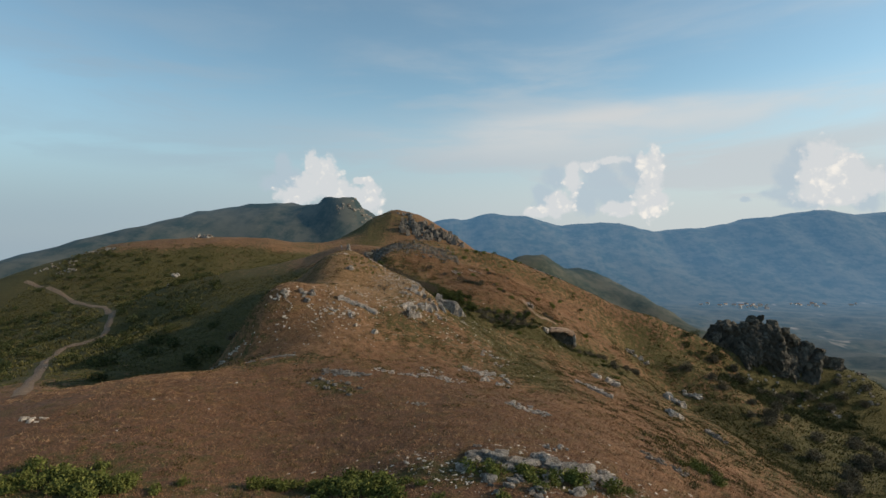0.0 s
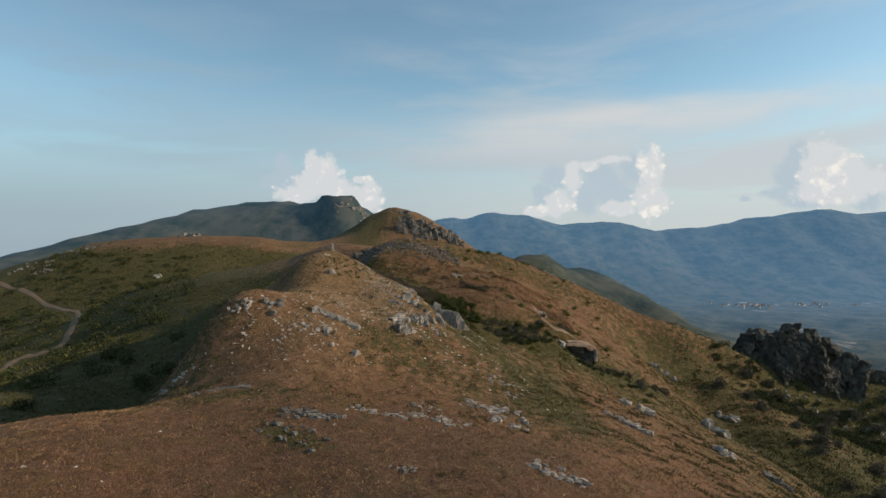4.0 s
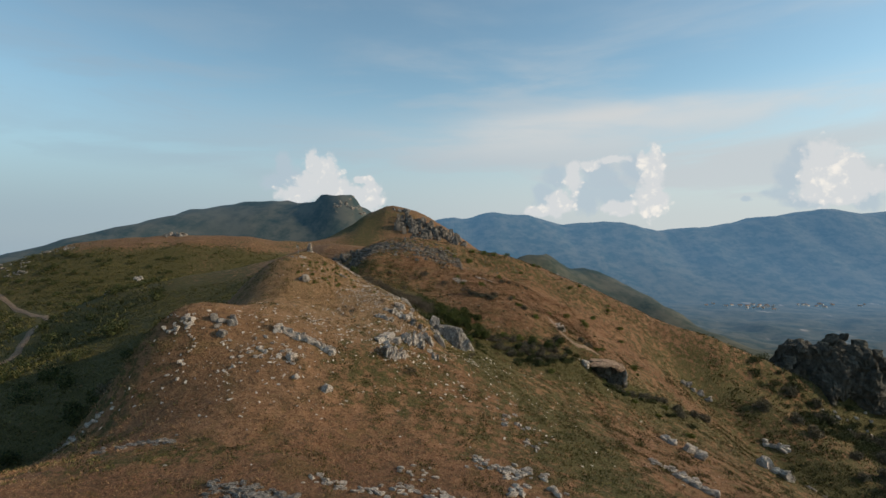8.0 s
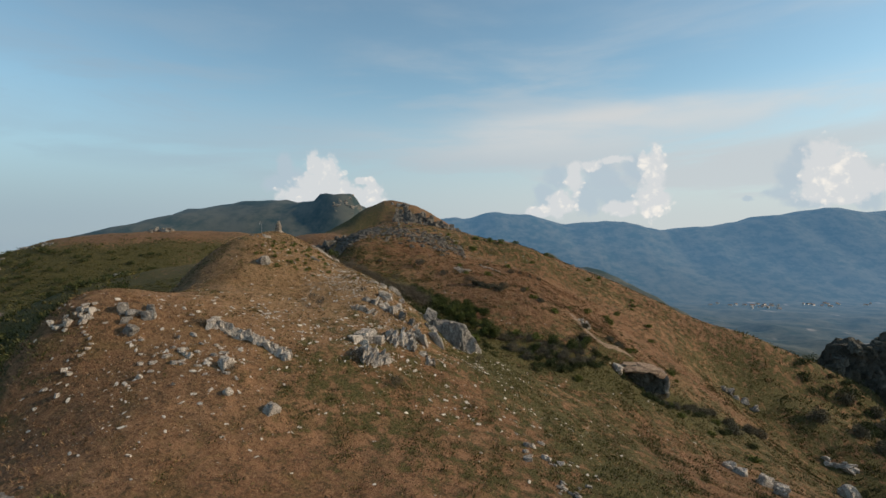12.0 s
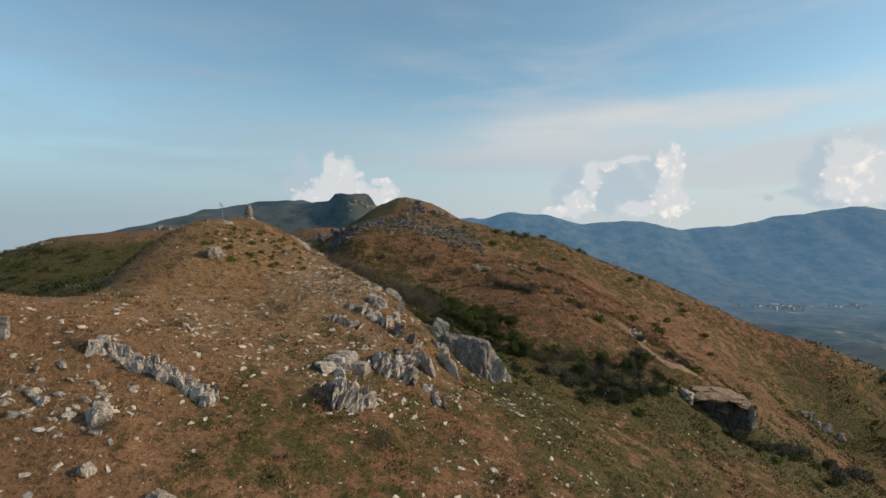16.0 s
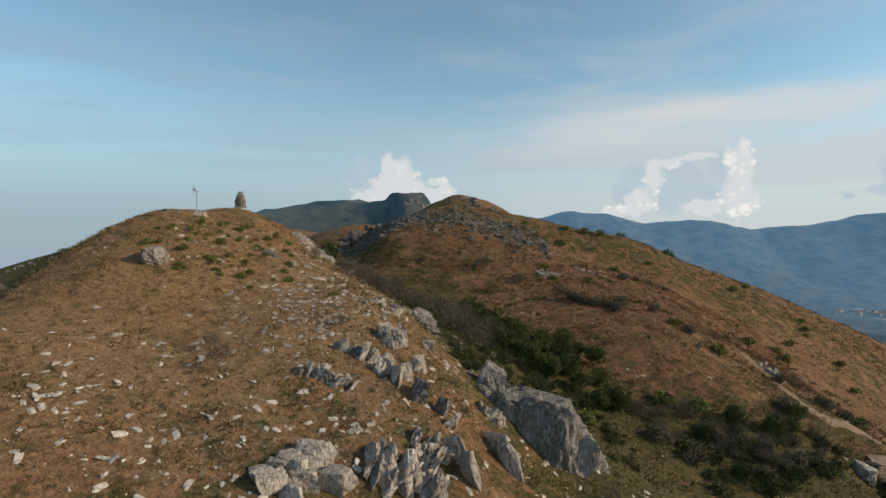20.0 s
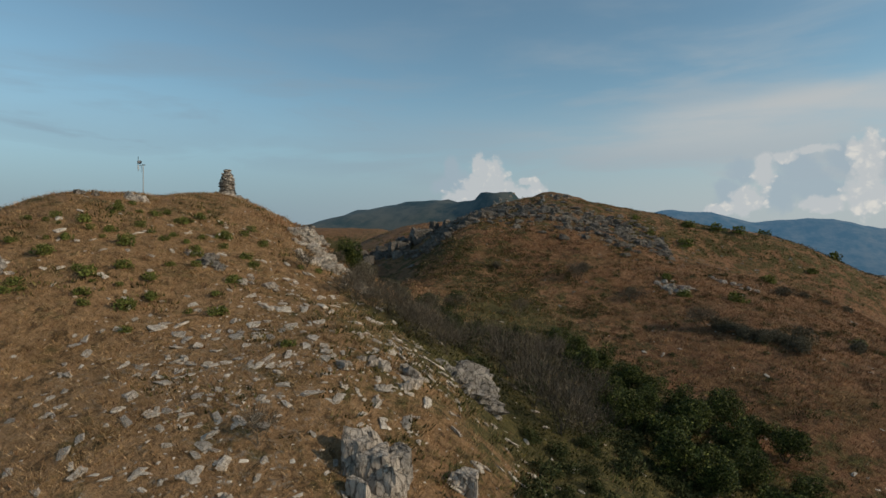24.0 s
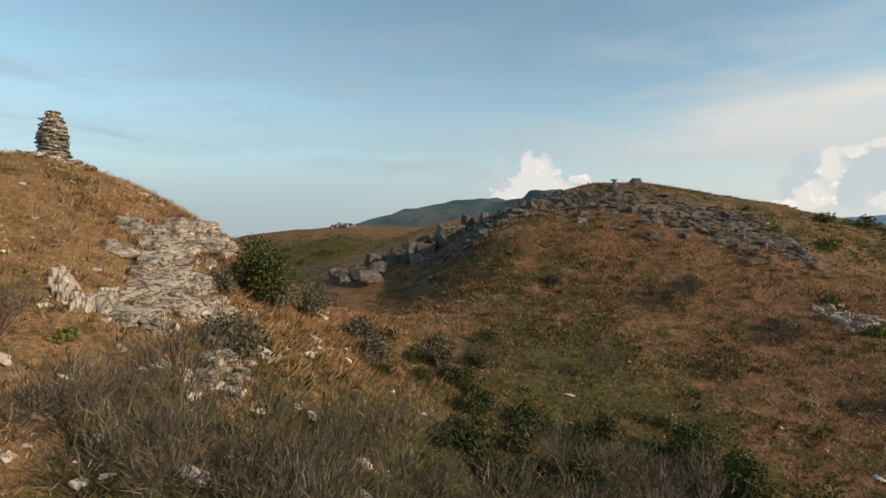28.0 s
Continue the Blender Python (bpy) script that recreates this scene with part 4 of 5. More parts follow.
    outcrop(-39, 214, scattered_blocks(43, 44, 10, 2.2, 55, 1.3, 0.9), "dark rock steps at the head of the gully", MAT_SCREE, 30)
    outcrop(4.5, 199.5, scattered_blocks(44, 23, 2.4, 1.0, -20, 0.36, 0.5), "patch of pale rubble on the far slope", MAT_ROCK, 31)
    outcrop(52, 246, scattered_blocks(45, 23, 9, 1.5, -10, 0.72, 0.5), "grey rocks along the skyline", MAT_DARK_ROCK, 32)
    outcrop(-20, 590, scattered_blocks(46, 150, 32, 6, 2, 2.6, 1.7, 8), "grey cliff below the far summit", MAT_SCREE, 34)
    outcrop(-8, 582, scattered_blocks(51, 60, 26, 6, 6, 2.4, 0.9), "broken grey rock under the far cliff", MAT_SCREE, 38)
    outcrop(-242, 522, scattered_blocks(52, 30, 8, 3, 0, 1.7, 1.1), "pile of pale rocks on the western plateau", MAT_DARK_ROCK, 39)
    outcrop(-314, 478, scattered_blocks(53, 24, 15, 3, 10, 1.3, 0.8), "pale boulders along the western rim", MAT_DARK_ROCK, 40)
    outcrop(-338, 453, scattered_blocks(54, 22, 16, 4, 20, 1.2, 0.8), "grey boulders low on the western rim", MAT_DARK_ROCK, 41)
    outcrop(-224, 430, scattered_blocks(55, 7, 2.5, 1.5, 0, 1.6, 0.9), "pale rocks in dark green scrub", MAT_ROCK, 42)
    outcrop(-318, 1850, scattered_blocks(56, 30, 50, 7, 24, 4.6, 0.6), "grey scarp round a flat-topped hill", MAT_DARK_ROCK, 43)
    outcrop(-268, 1888, scattered_blocks(57, 30, 38, 14, 30, 4.6, 0.6), "grey broken rock below the flat-topped hill", MAT_DARK_ROCK, 44)
    outcrop(-48, 622, scattered_blocks(47, 9, 9, 3, 0, 2.60, 0.8), "rocks on the far summit", MAT_DARK_ROCK, 35)
    outcrop(-330, 440, scattered_blocks(48, 12, 16, 3, 10, 1.40, 0.7), "pale rocks on the western skyline", MAT_DARK_ROCK, 36)
    outcrop(-152, 274, scattered_blocks(49, 5, 1.2, 0.8, 0, 1.04, 1.0), "white rocks in green heath", MAT_ROCK, 37)


build_rocks()


CRAG_X = [116, 121, 126, 134, 142, 152, 158, 164, 172, 178, 183, 186]
CRAG_TOP = [-12, -7, -2.5, 2.0, 4.0, 6.3, 2.5, -2.0, -6.5, -9.5, -14, -24]


def build_crag():
    """The dark crag on the eastern flank: upright buttresses under a ragged crest."""
    root = new("crag")
    cx, cy = 150, 232
    floor = ground_at(cx, cy)
    root.location = (cx, cy, floor)
    rnd = random.Random(44)
    rows = []
    for k in range(10):
        x = 122 + 56 * (k + rnd.uniform(-0.2, 0.2)) / 9
        top = float(np.interp(x, CRAG_X, CRAG_TOP))
        rows.append(("buttress", x, 240 + rnd.uniform(-3, 3), top, rnd.uniform(8, 10), rnd.uniform(9, 12), rnd.uniform(13, 16)))
    for k in range(9):
        x = 134 + 42 * k / 8 + rnd.uniform(-2, 2)
        top = float(np.interp(x, CRAG_X, CRAG_TOP)) - rnd.uniform(8, 14)
        rows.append(("buttress", x, 231 + rnd.uniform(-2, 2), top, rnd.uniform(5, 7), rnd.uniform(5, 7), rnd.uniform(8, 11)))
    for k in range(26):
        x = 122 + 58 * (k + rnd.uniform(-0.4, 0.4)) / 25
        top = float(np.interp(x, CRAG_X, CRAG_TOP))
        rows.append(("block", x, 236 + rnd.uniform(-5, 4), top + rnd.uniform(-2.4, 0.5), rnd.uniform(1.2, 2.6), rnd.uniform(1.5, 3), rnd.uniform(1.0, 2.0)))
    for k, (name, x, y, top, sx, sy, sz) in enumerate(rows):
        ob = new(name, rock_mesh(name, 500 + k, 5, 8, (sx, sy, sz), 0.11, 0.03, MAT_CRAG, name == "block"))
        ob.parent = root
        ob.matrix_basis = Matrix.Translation((x - cx, y - cy, top - 0.9 * sz - floor)) @ pose(0, 0, 0, rnd.gauss(0, 6), rnd.gauss(6, 10), rnd.gauss(0, 25))
    tagged(root, "dark craggy rock tower on the steep eastern flank", "crag")


build_crag()
outcrop(152, 218, scattered_blocks(61, 46, 22, 4, -6, 0.9, 0.7), "pale rubble at the foot of a dark crag", MAT_ROCK, 62)
outcrop(180, 226, scattered_blocks(62, 22, 16, 4, -10, 1.2, 0.7), "brown broken rock beside a dark crag", MAT_DARK_ROCK, 63)

# ---- loose stones ----
STONES = [rock_mesh("stone", 900 + k, 1, 6, (1, 0.45 + 0.09 * (k % 4), 0.15 + 0.05 * (k % 3)), 0.16, 0.0, MAT_STONE, True) for k in range(10)]
PEBBLES = [rock_mesh("pebble", 950 + k, 0, 5, (1, 0.5 + 0.08 * (k % 4), 0.20 + 0.05 * (k % 3)), 0.20, 0.0, MAT_STONE, True) for k in range(10)]


def stone_density(x, y):
    d = 1.25 * bump(x, y, -16.0, 143, 5.0, 3.0, 60) + 0.4 * bump(x, y, -14, 145, 5, 3, 30) + 0.38 * bump(x, y, -30, 112, 9, 6, 10) + 0.22 * bump(x, y, -22, 149, 9, 7, 110)
    d = d + 0.35 * bump(x, y, -12, 144, 6, 4, 0) + 0.35 * bump(x, y, -5, 130, 9, 6, 110) + 0.6 * bump(x, y, -14, 216.5, 18, 4.5, 4) + 0.35 * bump(x, y, -25, 123.5, 8, 4.5, 0)
    d = d + 0.5 * bump(x, y, -24, 163, 6, 3, 115) + 0.20 * bump(x, y, 6, 128, 9, 9, 0) + 0.35 * bump(x, y, 10, 30, 14, 6, 0) + 0.004 + 0.014 * ease((y - 100) / 20)
    return d


def build_stones():
    rnd = random.Random(77)
    spots = np.random.default_rng(77).uniform((-52, 20, 0), (50, 240, 1), (210000, 3))
    keep = spots[:, 2] < stone_density(spots[:, 0], spots[:, 1]) * (0.5 + 0.5 * value_noise(spots[:, 0] / 3, spots[:, 1] / 3, 5))
    placed = [(x, y, 0.05 + 0.29 * rnd.random() ** 3.6, rnd.uniform(0, 360)) for x, y, z in spots[keep][:8200].tolist()]
    near = [p for p in placed if 132 < p[1] < 150 and -26 < p[0] < -8]
    near.sort(key=lambda p: -p[2])
    singles = set(near[:290])
    shapes = STONES + PEBBLES
    base = [np.array([v.co[:] for v in me.vertices]) for me in shapes]
    tris = [np.array([(a[0], a[i], a[i + 1]) for a in (p.vertices[:] for p in me.polygons) for i in range(1, len(a) - 1)]) for me in shapes]
    heaps = {"near": ([], [], [0]), "knoll": ([], [], [0]), "far": ([], [], [0])}
    for k, (x, y, s, turn) in enumerate(placed):
        verts, faces, count = heaps["far" if y > 186 else "near" if y > 122 else "knoll"]
        m = sit(x, y, 0.10 * s, turn, 0.9, rnd.uniform(-26, 26), s)
        if (x, y, s, turn) in singles:
            ob = new("stone", STONES[k % 10])
            ob.matrix_basis = m
            tagged(ob, "flat pale stone lying in dry grass", "stone", "loose stones on the slope")
            continue
        a, shape = np.array(m), k % 10 + (10 if s < 0.13 else 0)
        verts.append(base[shape] @ a[:3, :3].T + a[:3, 3])
        faces.append(tris[shape] + count[0])
        count[0] += len(base[shape])
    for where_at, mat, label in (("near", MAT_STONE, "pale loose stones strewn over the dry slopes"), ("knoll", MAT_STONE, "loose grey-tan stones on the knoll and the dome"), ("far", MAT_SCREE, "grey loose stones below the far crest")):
        verts, faces, count = heaps[where_at]
        me = mesh_from("scree", np.vstack(verts).tolist(), np.vstack(faces).tolist(), [mat], False)
        tagged(new("scree", me), label, "stones", kind="stuff")


build_stones()

# ---- cairn ----


def build_cairn(x, y):
    root = new("cairn")
    root.location = (x, y, ground_at(x, y) - 0.05)
    rnd = random.Random(5)
    plates = [rock_mesh("cairn_stone", 700 + k, 2, 6, (0.30, 0.21, 0.066), 0.06, 0.0, MAT_DARK_ROCK if k % 3 == 0 else MAT_ROCK) for k in range(9)]
    z, top = 0.15, 2.36
    while z < top:
        h = (z - 0.15) / (top - 0.15)
        r = 0.63 - 0.04 * h - 0.40 * max(0.0, h - 0.5) ** 1.6 / 0.5**1.6 - (0.10 if h > 0.93 else 0)
        n = max(3, int(2 * math.pi * r / 0.40))
        start = rnd.uniform(0, 6.28)
        for k in range(n):
            a = start + 2 * math.pi * k / n + rnd.gauss(0, 0.08)
            ob = new("stone", plates[rnd.randrange(9)])
            ob.parent = root
            rr = max(0.02, r - 0.17 + rnd.gauss(0, 0.03))
            ob.matrix_basis = Matrix.Translation((rr * math.cos(a), rr * math.sin(a), z + rnd.gauss(0, 0.012))) @ pose(0, 0, 0, rnd.gauss(0, 5), rnd.gauss(0, 5), math.degrees(a) + 90 + rnd.gauss(0, 14)) @ Matrix.Diagonal((rnd.uniform(0.8, 1.25), rnd.uniform(0.9, 1.2), rnd.uniform(0.8, 1.3), 1))
        z += 0.105
    part("core", _cylinder(0.42, 0.36, 0.1, 1.5), MAT_DARK_ROCK, root)
    part("core", _cylinder(0.34, 0.16, 1.5, 2.25), MAT_DARK_ROCK, root)
    for k in range(16):  # fallen stones about its foot
        a, d = rnd.uniform(-1.6, 1.2), rnd.uniform(0.7, 1.5)
        ob = new("stone", plates[rnd.randrange(9)])
        ob.parent = root
        dx, dy = d * math.cos(a), d * math.sin(a)
        ob.matrix_basis = Matrix.Translation((dx, dy, ground_at(x + dx, y + dy) - ground_at(x, y) + 0.10 + 0.16 * rnd.random())) @ pose(0, 0, 0, rnd.gauss(0, 10), rnd.gauss(0, 10), rnd.uniform(0, 180)) @ Matrix.Diagonal((1.4, 1.5, 1.9, 1))
    tagged(root, "tall tapering cairn of dry-stacked flat stones on the hilltop", "cairn")


def _cylinder(r1, r2, z1, z2, sides=10, x=0.0, y=0.0):
    bm = bmesh.new()
    bmesh.ops.create_cone(bm, cap_ends=True, segments=sides, radius1=r1, radius2=r2, depth=z2 - z1, matrix=Matrix.Translation((x, y, (z1 + z2) / 2)))
    return bm


def _box(x, y, z, sx, sy, sz, bevel=0.01):
    bm = bmesh.new()
    bmesh.ops.create_cube(bm, size=1, matrix=Matrix.Translation((x, y, z)) @ Matrix.Diagonal((sx, sy, sz, 1)))
    bmesh.ops.bevel(bm, geom=bm.edges[:], offset=bevel, segments=1, affect="EDGES")
    return bm


def _bar(a, b, r, sides=6):
    a, b = Vector(a), Vector(b)
    bm = bmesh.new()
    m = Matrix.Translation((a + b) / 2) @ (b - a).to_track_quat("Z", "Y").to_matrix().to_4x4()
    bmesh.ops.create_cone(bm, cap_ends=True, segments=sides, radius1=r, radius2=r, depth=(b - a).length, matrix=m)
    return bm


build_cairn(-35.2, 166.0)


def build_summit_marker(x, y):
    """A short stone pillar with a wider cap on the far crest."""
    root = new("stone_marker")
    root.location = (x, y, ground_at(x, y) - 0.1)
    for k, (z, sx, sy, sz) in enumerate(((0.22, 0.40, 0.34, 0.26), (0.58, 0.27, 0.25, 0.26), (0.92, 0.42, 0.34, 0.12))):
        ob = new("stone", rock_mesh("stone", 820 + k, 5, 6, (sx, sy, sz), 0.08, 0.02, MAT_DARK_ROCK, True))
        ob.parent = root
        ob.matrix_basis = pose(0, 0, z, 0, 0, 25 * k)
    tagged(root, "small dark stone pillar with a flat cap on the crest", "marker")


build_summit_marker(-15.1, 225.0)


def build_mast(x, y):
    root = new("weather_mast")
    root.location = (x, y, ground_at(x, y) - 0.1)
    root.rotation_euler = (0, 0, radians(18))
    part("pole", _cylinder(0.035, 0.030, 0, 2.32, 10), MAT_STEEL, root)
    part("crossarm", _bar((-0.10, 0, 2.30), (0.16, 0, 2.30), 0.035), MAT_STEEL, root)
    part("side_arm", _bar((0, 0, 2.22), (-0.40, 0, 2.30), 0.018), MAT_STEEL, root)
    part("bracket", _bar((-0.36, 0, 1.85), (-0.36, 0, 2.75), 0.016), MAT_STEEL, root)
    box = part("instrument_box", _box(-0.27, 0, 2.50, 0.24, 0.16, 0.22), MAT_BLACK, root, "black instrument box")
    part("cover", _box(-0.27, -0.09, 2.51, 0.16, 0.02, 0.13, 0.004), MAT_WHITE, box, "pale cover plate")
    part("sensor", _cylinder(0.055, 0.055, 1.98, 2.12, 8, -0.36), MAT_WHITE, root)
    part("sensor", _cylinder(0.045, 0.045, 2.18, 2.28, 8, -0.36), MAT_WHITE, root)
    part("antenna", _bar((-0.36, 0, 2.7), (-0.36, 0, 2.92), 0.02), MAT_BLACK, root)
    part("stay", _bar((-0.12, 0, 2.25), (-0.14, 0, 1.75), 0.008), MAT_BLACK, root)
    tagged(root, "slim steel weather mast with a black box at its top", "mast")


build_mast(-35.9, 157.5)

# ---- plants ----


def blades(name, points, rnd, count, tall, spread_r, width, mat, label, lean=0.5):
    """Tufts of thin pointed blades; points: rows of x, y, size."""
    n = len(points)
    base = np.stack([points[:, 0], points[:, 1], height(points[:, 0], points[:, 1]) - 0.05], -1)
    size = points[:, 2]
    k = n * count
    who = np.repeat(np.arange(n), count)
    a = rnd.uniform(0, 2 * np.pi, k)
    out = rnd.uniform(0.0, 1.0, k) ** 0.6
    s = size[who]
    foot = base[who] + np.stack([np.cos(a) * out * spread_r * s, np.sin(a) * out * spread_r * s, 0 * s], -1)
    h = tall * s * rnd.uniform(0.55, 1.15, k)
    tilt = lean * (0.3 + out) * h
    tip = foot + np.stack([np.cos(a) * tilt + rnd.normal(0, 0.12, k) * h, np.sin(a) * tilt + rnd.normal(0, 0.12, k) * h, h], -1)
    b = a + rnd.uniform(-1.2, 1.2, k) + np.pi / 2
    w = width * s * rnd.uniform(0.6, 1.3, k)
    side = np.stack([np.cos(b) * w, np.sin(b) * w, 0 * w], -1)
    verts = np.stack([foot - side, foot + side, tip], 1).reshape(-1, 3)
    return triangles(name, verts, mat, label)


def triangles(name, verts, mat, label="", kind="stuff", category="grass"):
    me = triangle_mesh(name, verts, mat)
    return tagged(new(name, me), label, category, kind=kind)


def triangle_mesh(name, verts, mat):
    me = bpy.data.meshes.new(name)
    n = len(verts)
    me.vertices.add(n)
    me.vertices.foreach_set("co", np.asarray(verts, np.float32).ravel())
    me.loops.add(n)
    me.loops.foreach_set("vertex_index", np.arange(n))
    me.polygons.add(n // 3)
    me.polygons.foreach_set("loop_start", np.arange(0, n, 3))
    me.update(calc_edges=True)
    me.materials.append(mat)
    return me


def sample(rnd, n, x0, x1, y0, y1, weight):
    x, y = rnd.uniform(x0, x1, n), rnd.uniform(y0, y1, n)
    keep = rnd.uniform(0, 1, n) < weight(x, y)
    return x[keep], y[keep]


TRACK = [(-352, 434), (-300, 403), (-250, 361), (-231, 345), (-202, 303), (-178, 264), (-168, 243), (-165, 233), (-172, 229), (-179, 226), (-170, 205), (-145, 165), (-117, 121), (-96, 88)]

FOOTPATH = [(29.0, 182), (29.6, 177), (31.0, 171.6), (33.2, 168.9), (36.5, 169.0), (40.0, 169.6)]


def off_way(x, y, way, wide):
    """1 away from a way, 0 on it."""
    clear = np.ones_like(x)
    for (ax, ay), (bx, by) in zip(way, way[1:]):
        f = np.clip(((x - ax) * (bx - ax) + (y - ay) * (by - ay)) / ((bx - ax) ** 2 + (by - ay) ** 2), 0, 1)
        clear = np.minimum(clear, np.hypot(x - ax - f * (bx - ax), y - ay - f * (by - ay)) > wide)
    return clear


def build_grass():
    rnd = np.random.default_rng(12)

    def dryness(x, y):
        return np.clip(1.25 - 1.3 * green_cover(x, y) - 0.5 * stony_cover(x, y), 0.08, 1) * (0.45 + 0.55 * (0.5 + 0.5 * fractal(x, y, 4.0, 3, 81))) * off_way(x, y, FOOTPATH, 0.9)

    def greenness(x, y):
        clear = off_way(x, y, TRACK, 3.2) * off_way(x, y, FOOTPATH, 1.0)
        return np.clip((green_cover(x, y) + 0.42 * fractal(x, y, 2.6, 3, 33) - 0.38) * 3.0, 0, 1) * clear

    rows = []
    for n, box, lo, hi in ((34000, (-48, 46, 118, 170), 0.7, 1.25), (66000, (-30, 44, 162, 216), 0.9, 1.8), (34000, (-58, 60, 60, 120), 1.0, 1.7), (22000, (-60, 50, 14, 62), 1.1, 1.9), (24000, (-50, 95, 205, 262), 1.0, 1.7), (22000, (30, 110, 120, 200), 1.0, 1.8), (9000, (30, 100, 40, 120), 1.2, 2.2), (9000, (-80, -46, 60, 135), 1.0, 1.7)):
        x, y = sample(rnd, n, *box, dryness)
        rows.append(np.stack([x, y, rnd.uniform(lo, hi, len(x))], -1))
    x, y = sample(rnd, 62000, -40, -6, 134, 178, lambda u, v: np.clip(1.25 - 1.5 * green_cover(u, v), 0, 1) * np.clip(0.7 + 0.5 * fractal(u, v, 2.0, 3, 87), 0.1, 1))
    blades("bleached_grass", np.stack([x, y, rnd.uniform(0.55, 1.3, len(x))], -1), rnd, 12, 0.20, 0.24, 0.008, MAT_BLEACHED, "bleached dry grass on the slope of the cairn hill", 0.9)
    blades("dry_grass", np.vstack(rows), rnd, 7, 0.21, 0.32, 0.017, MAT_STRAW, "dry tan grass and dead bracken over the hillside", 0.85)
    rows = []
    for n, box, lo, hi in ((60000, (-48, 36, 118, 205), 0.7, 1.3), (30000, (-58, 60, 60, 120), 1.0, 1.7), (16000, (-60, 50, 14, 62), 1.0, 1.7), (30000, (-30, 95, 185, 262), 0.9, 1.7), (26000, (30, 115, 110, 205), 1.1, 2.0), (20000, (34, 130, 40, 130), 1.4, 2.6), (16000, (90, 225, 90, 262), 2.6, 4.8), (22000, (-130, -46, 90, 250), 1.3, 2.6), (22000, (-340, -120, 150, 500), 3.0, 6.5)):
        x, y = sample(rnd, n, *box, greenness)
        rows.append(np.stack([x, y, rnd.uniform(lo, hi, len(x))], -1))
    blades("heath", np.vstack(rows), rnd, 6, 0.19, 0.36, 0.042, MAT_HEATH, "low green-brown heath between the dry grass", 0.8)


build_grass()


def leaf_cloud(seed, lobes, n, leaf, spread_z=1.0):
    """Leaves round the shells of several lobes; lobes: rows of centre x, y, z and radius."""
    rnd = np.random.default_rng(seed)
    lobes = np.asarray(lobes, float)
    pick = rnd.choice(len(lobes), n, p=lobes[:, 3] ** 2 / (lobes[:, 3] ** 2).sum())
    d = rnd.normal(0, 1, (n, 3))
    d /= np.linalg.norm(d, axis=1)[:, None]
    r = lobes[pick, 3] * (1 - 0.45 * rnd.uniform(0, 1, n) ** 2) * (1 + 0.16 * np.sin(d[:, 0] * 7 + pick) * np.cos(d[:, 2] * 6))
    c = lobes[pick, :3] + d * r[:, None] * [1, 1, spread_z]
    c[:, 2] = np.maximum(c[:, 2], 0.03)
    u = rnd.normal(0, 1, (n, 3)) + d * 0.5
    u /= np.linalg.norm(u, axis=1)[:, None]
    v = np.cross(u, rnd.normal(0, 1, (n, 3)))
    v /= np.linalg.norm(v, axis=1)[:, None]
    s = leaf * rnd.uniform(0.6, 1.4, n)[:, None]
    return np.stack([c - v * s * 0.5, c + v * s * 0.5, c + u * s * 1.3], 1).reshape(-1, 3)


def branch_mesh(name, seed, stems, tall, spread_r, levels, thick, mat):
    """Forked stems as thin three-sided tubes."""
    rnd = random.Random(seed)
    segs = []

    def grow(p, d, length, r, level):
        q = p + d * length
        segs.append((p, q, r, r * 0.65))
        if level == 0:
            return
        for k in range(rnd.choice((2, 3, 3))):
            e = (d + Vector((rnd.gauss(0, 0.42), rnd.gauss(0, 0.42), rnd.gauss(0.10, 0.25)))).normalized()
            grow(q, e, length * rnd.uniform(0.6, 0.85), r * 0.62, level - 1)

    for k in range(stems):
        a = rnd.uniform(0, 6.28)
        d = Vector((math.cos(a) * spread_r * rnd.random(), math.sin(a) * spread_r * rnd.random(), 1)).normalized()
        grow(Vector((0.02 * math.cos(a), 0.02 * math.sin(a), -0.1)), d, tall * rnd.uniform(0.28, 0.42), thick, levels)
    verts, faces = [], []
    for p, q, r1, r2 in segs:
        d = (q - p).normalized()
        u = d.orthogonal().normalized()
        w = d.cross(u)
        k = len(verts)
        for base, r in ((p, r1), (q, r2)):
            for j in range(3):
                a = 2.094 * j
                verts.append(base + (u * math.cos(a) + w * math.sin(a)) * r)
        faces += [(k, k + 1, k + 4, k + 3), (k + 1, k + 2, k + 5, k + 4), (k + 2, k, k + 3, k + 5)]
    return mesh_from(name, [tuple(v) for v in verts], faces, [mat], False)


def shrub(name, seed, wide, tall, n, leaf, mat, label, category, lobes_n=7, low=0.25):
    rnd = random.Random(seed)
    lobes = [(rnd.uniform(-0.6, 0.6) * wide, rnd.uniform(-0.6, 0.6) * wide, tall * rnd.uniform(low, 0.78), wide * rnd.uniform(0.28, 0.5)) for k in range(lobes_n)]
    lobes.append((0, 0, tall * 0.62, wide * 0.45))
    root = new(name)
    trunk = new("trunk", branch_mesh("trunk", seed, 3, tall * 0.75, 0.7, 1, 0.05 * tall / 2, MAT_BARK))
    crown = new("crown", triangle_mesh("crown", leaf_cloud(seed, lobes, n, leaf), mat))
    for ob in (trunk, crown):
        ob.parent = root
    return tagged(root, label, category)


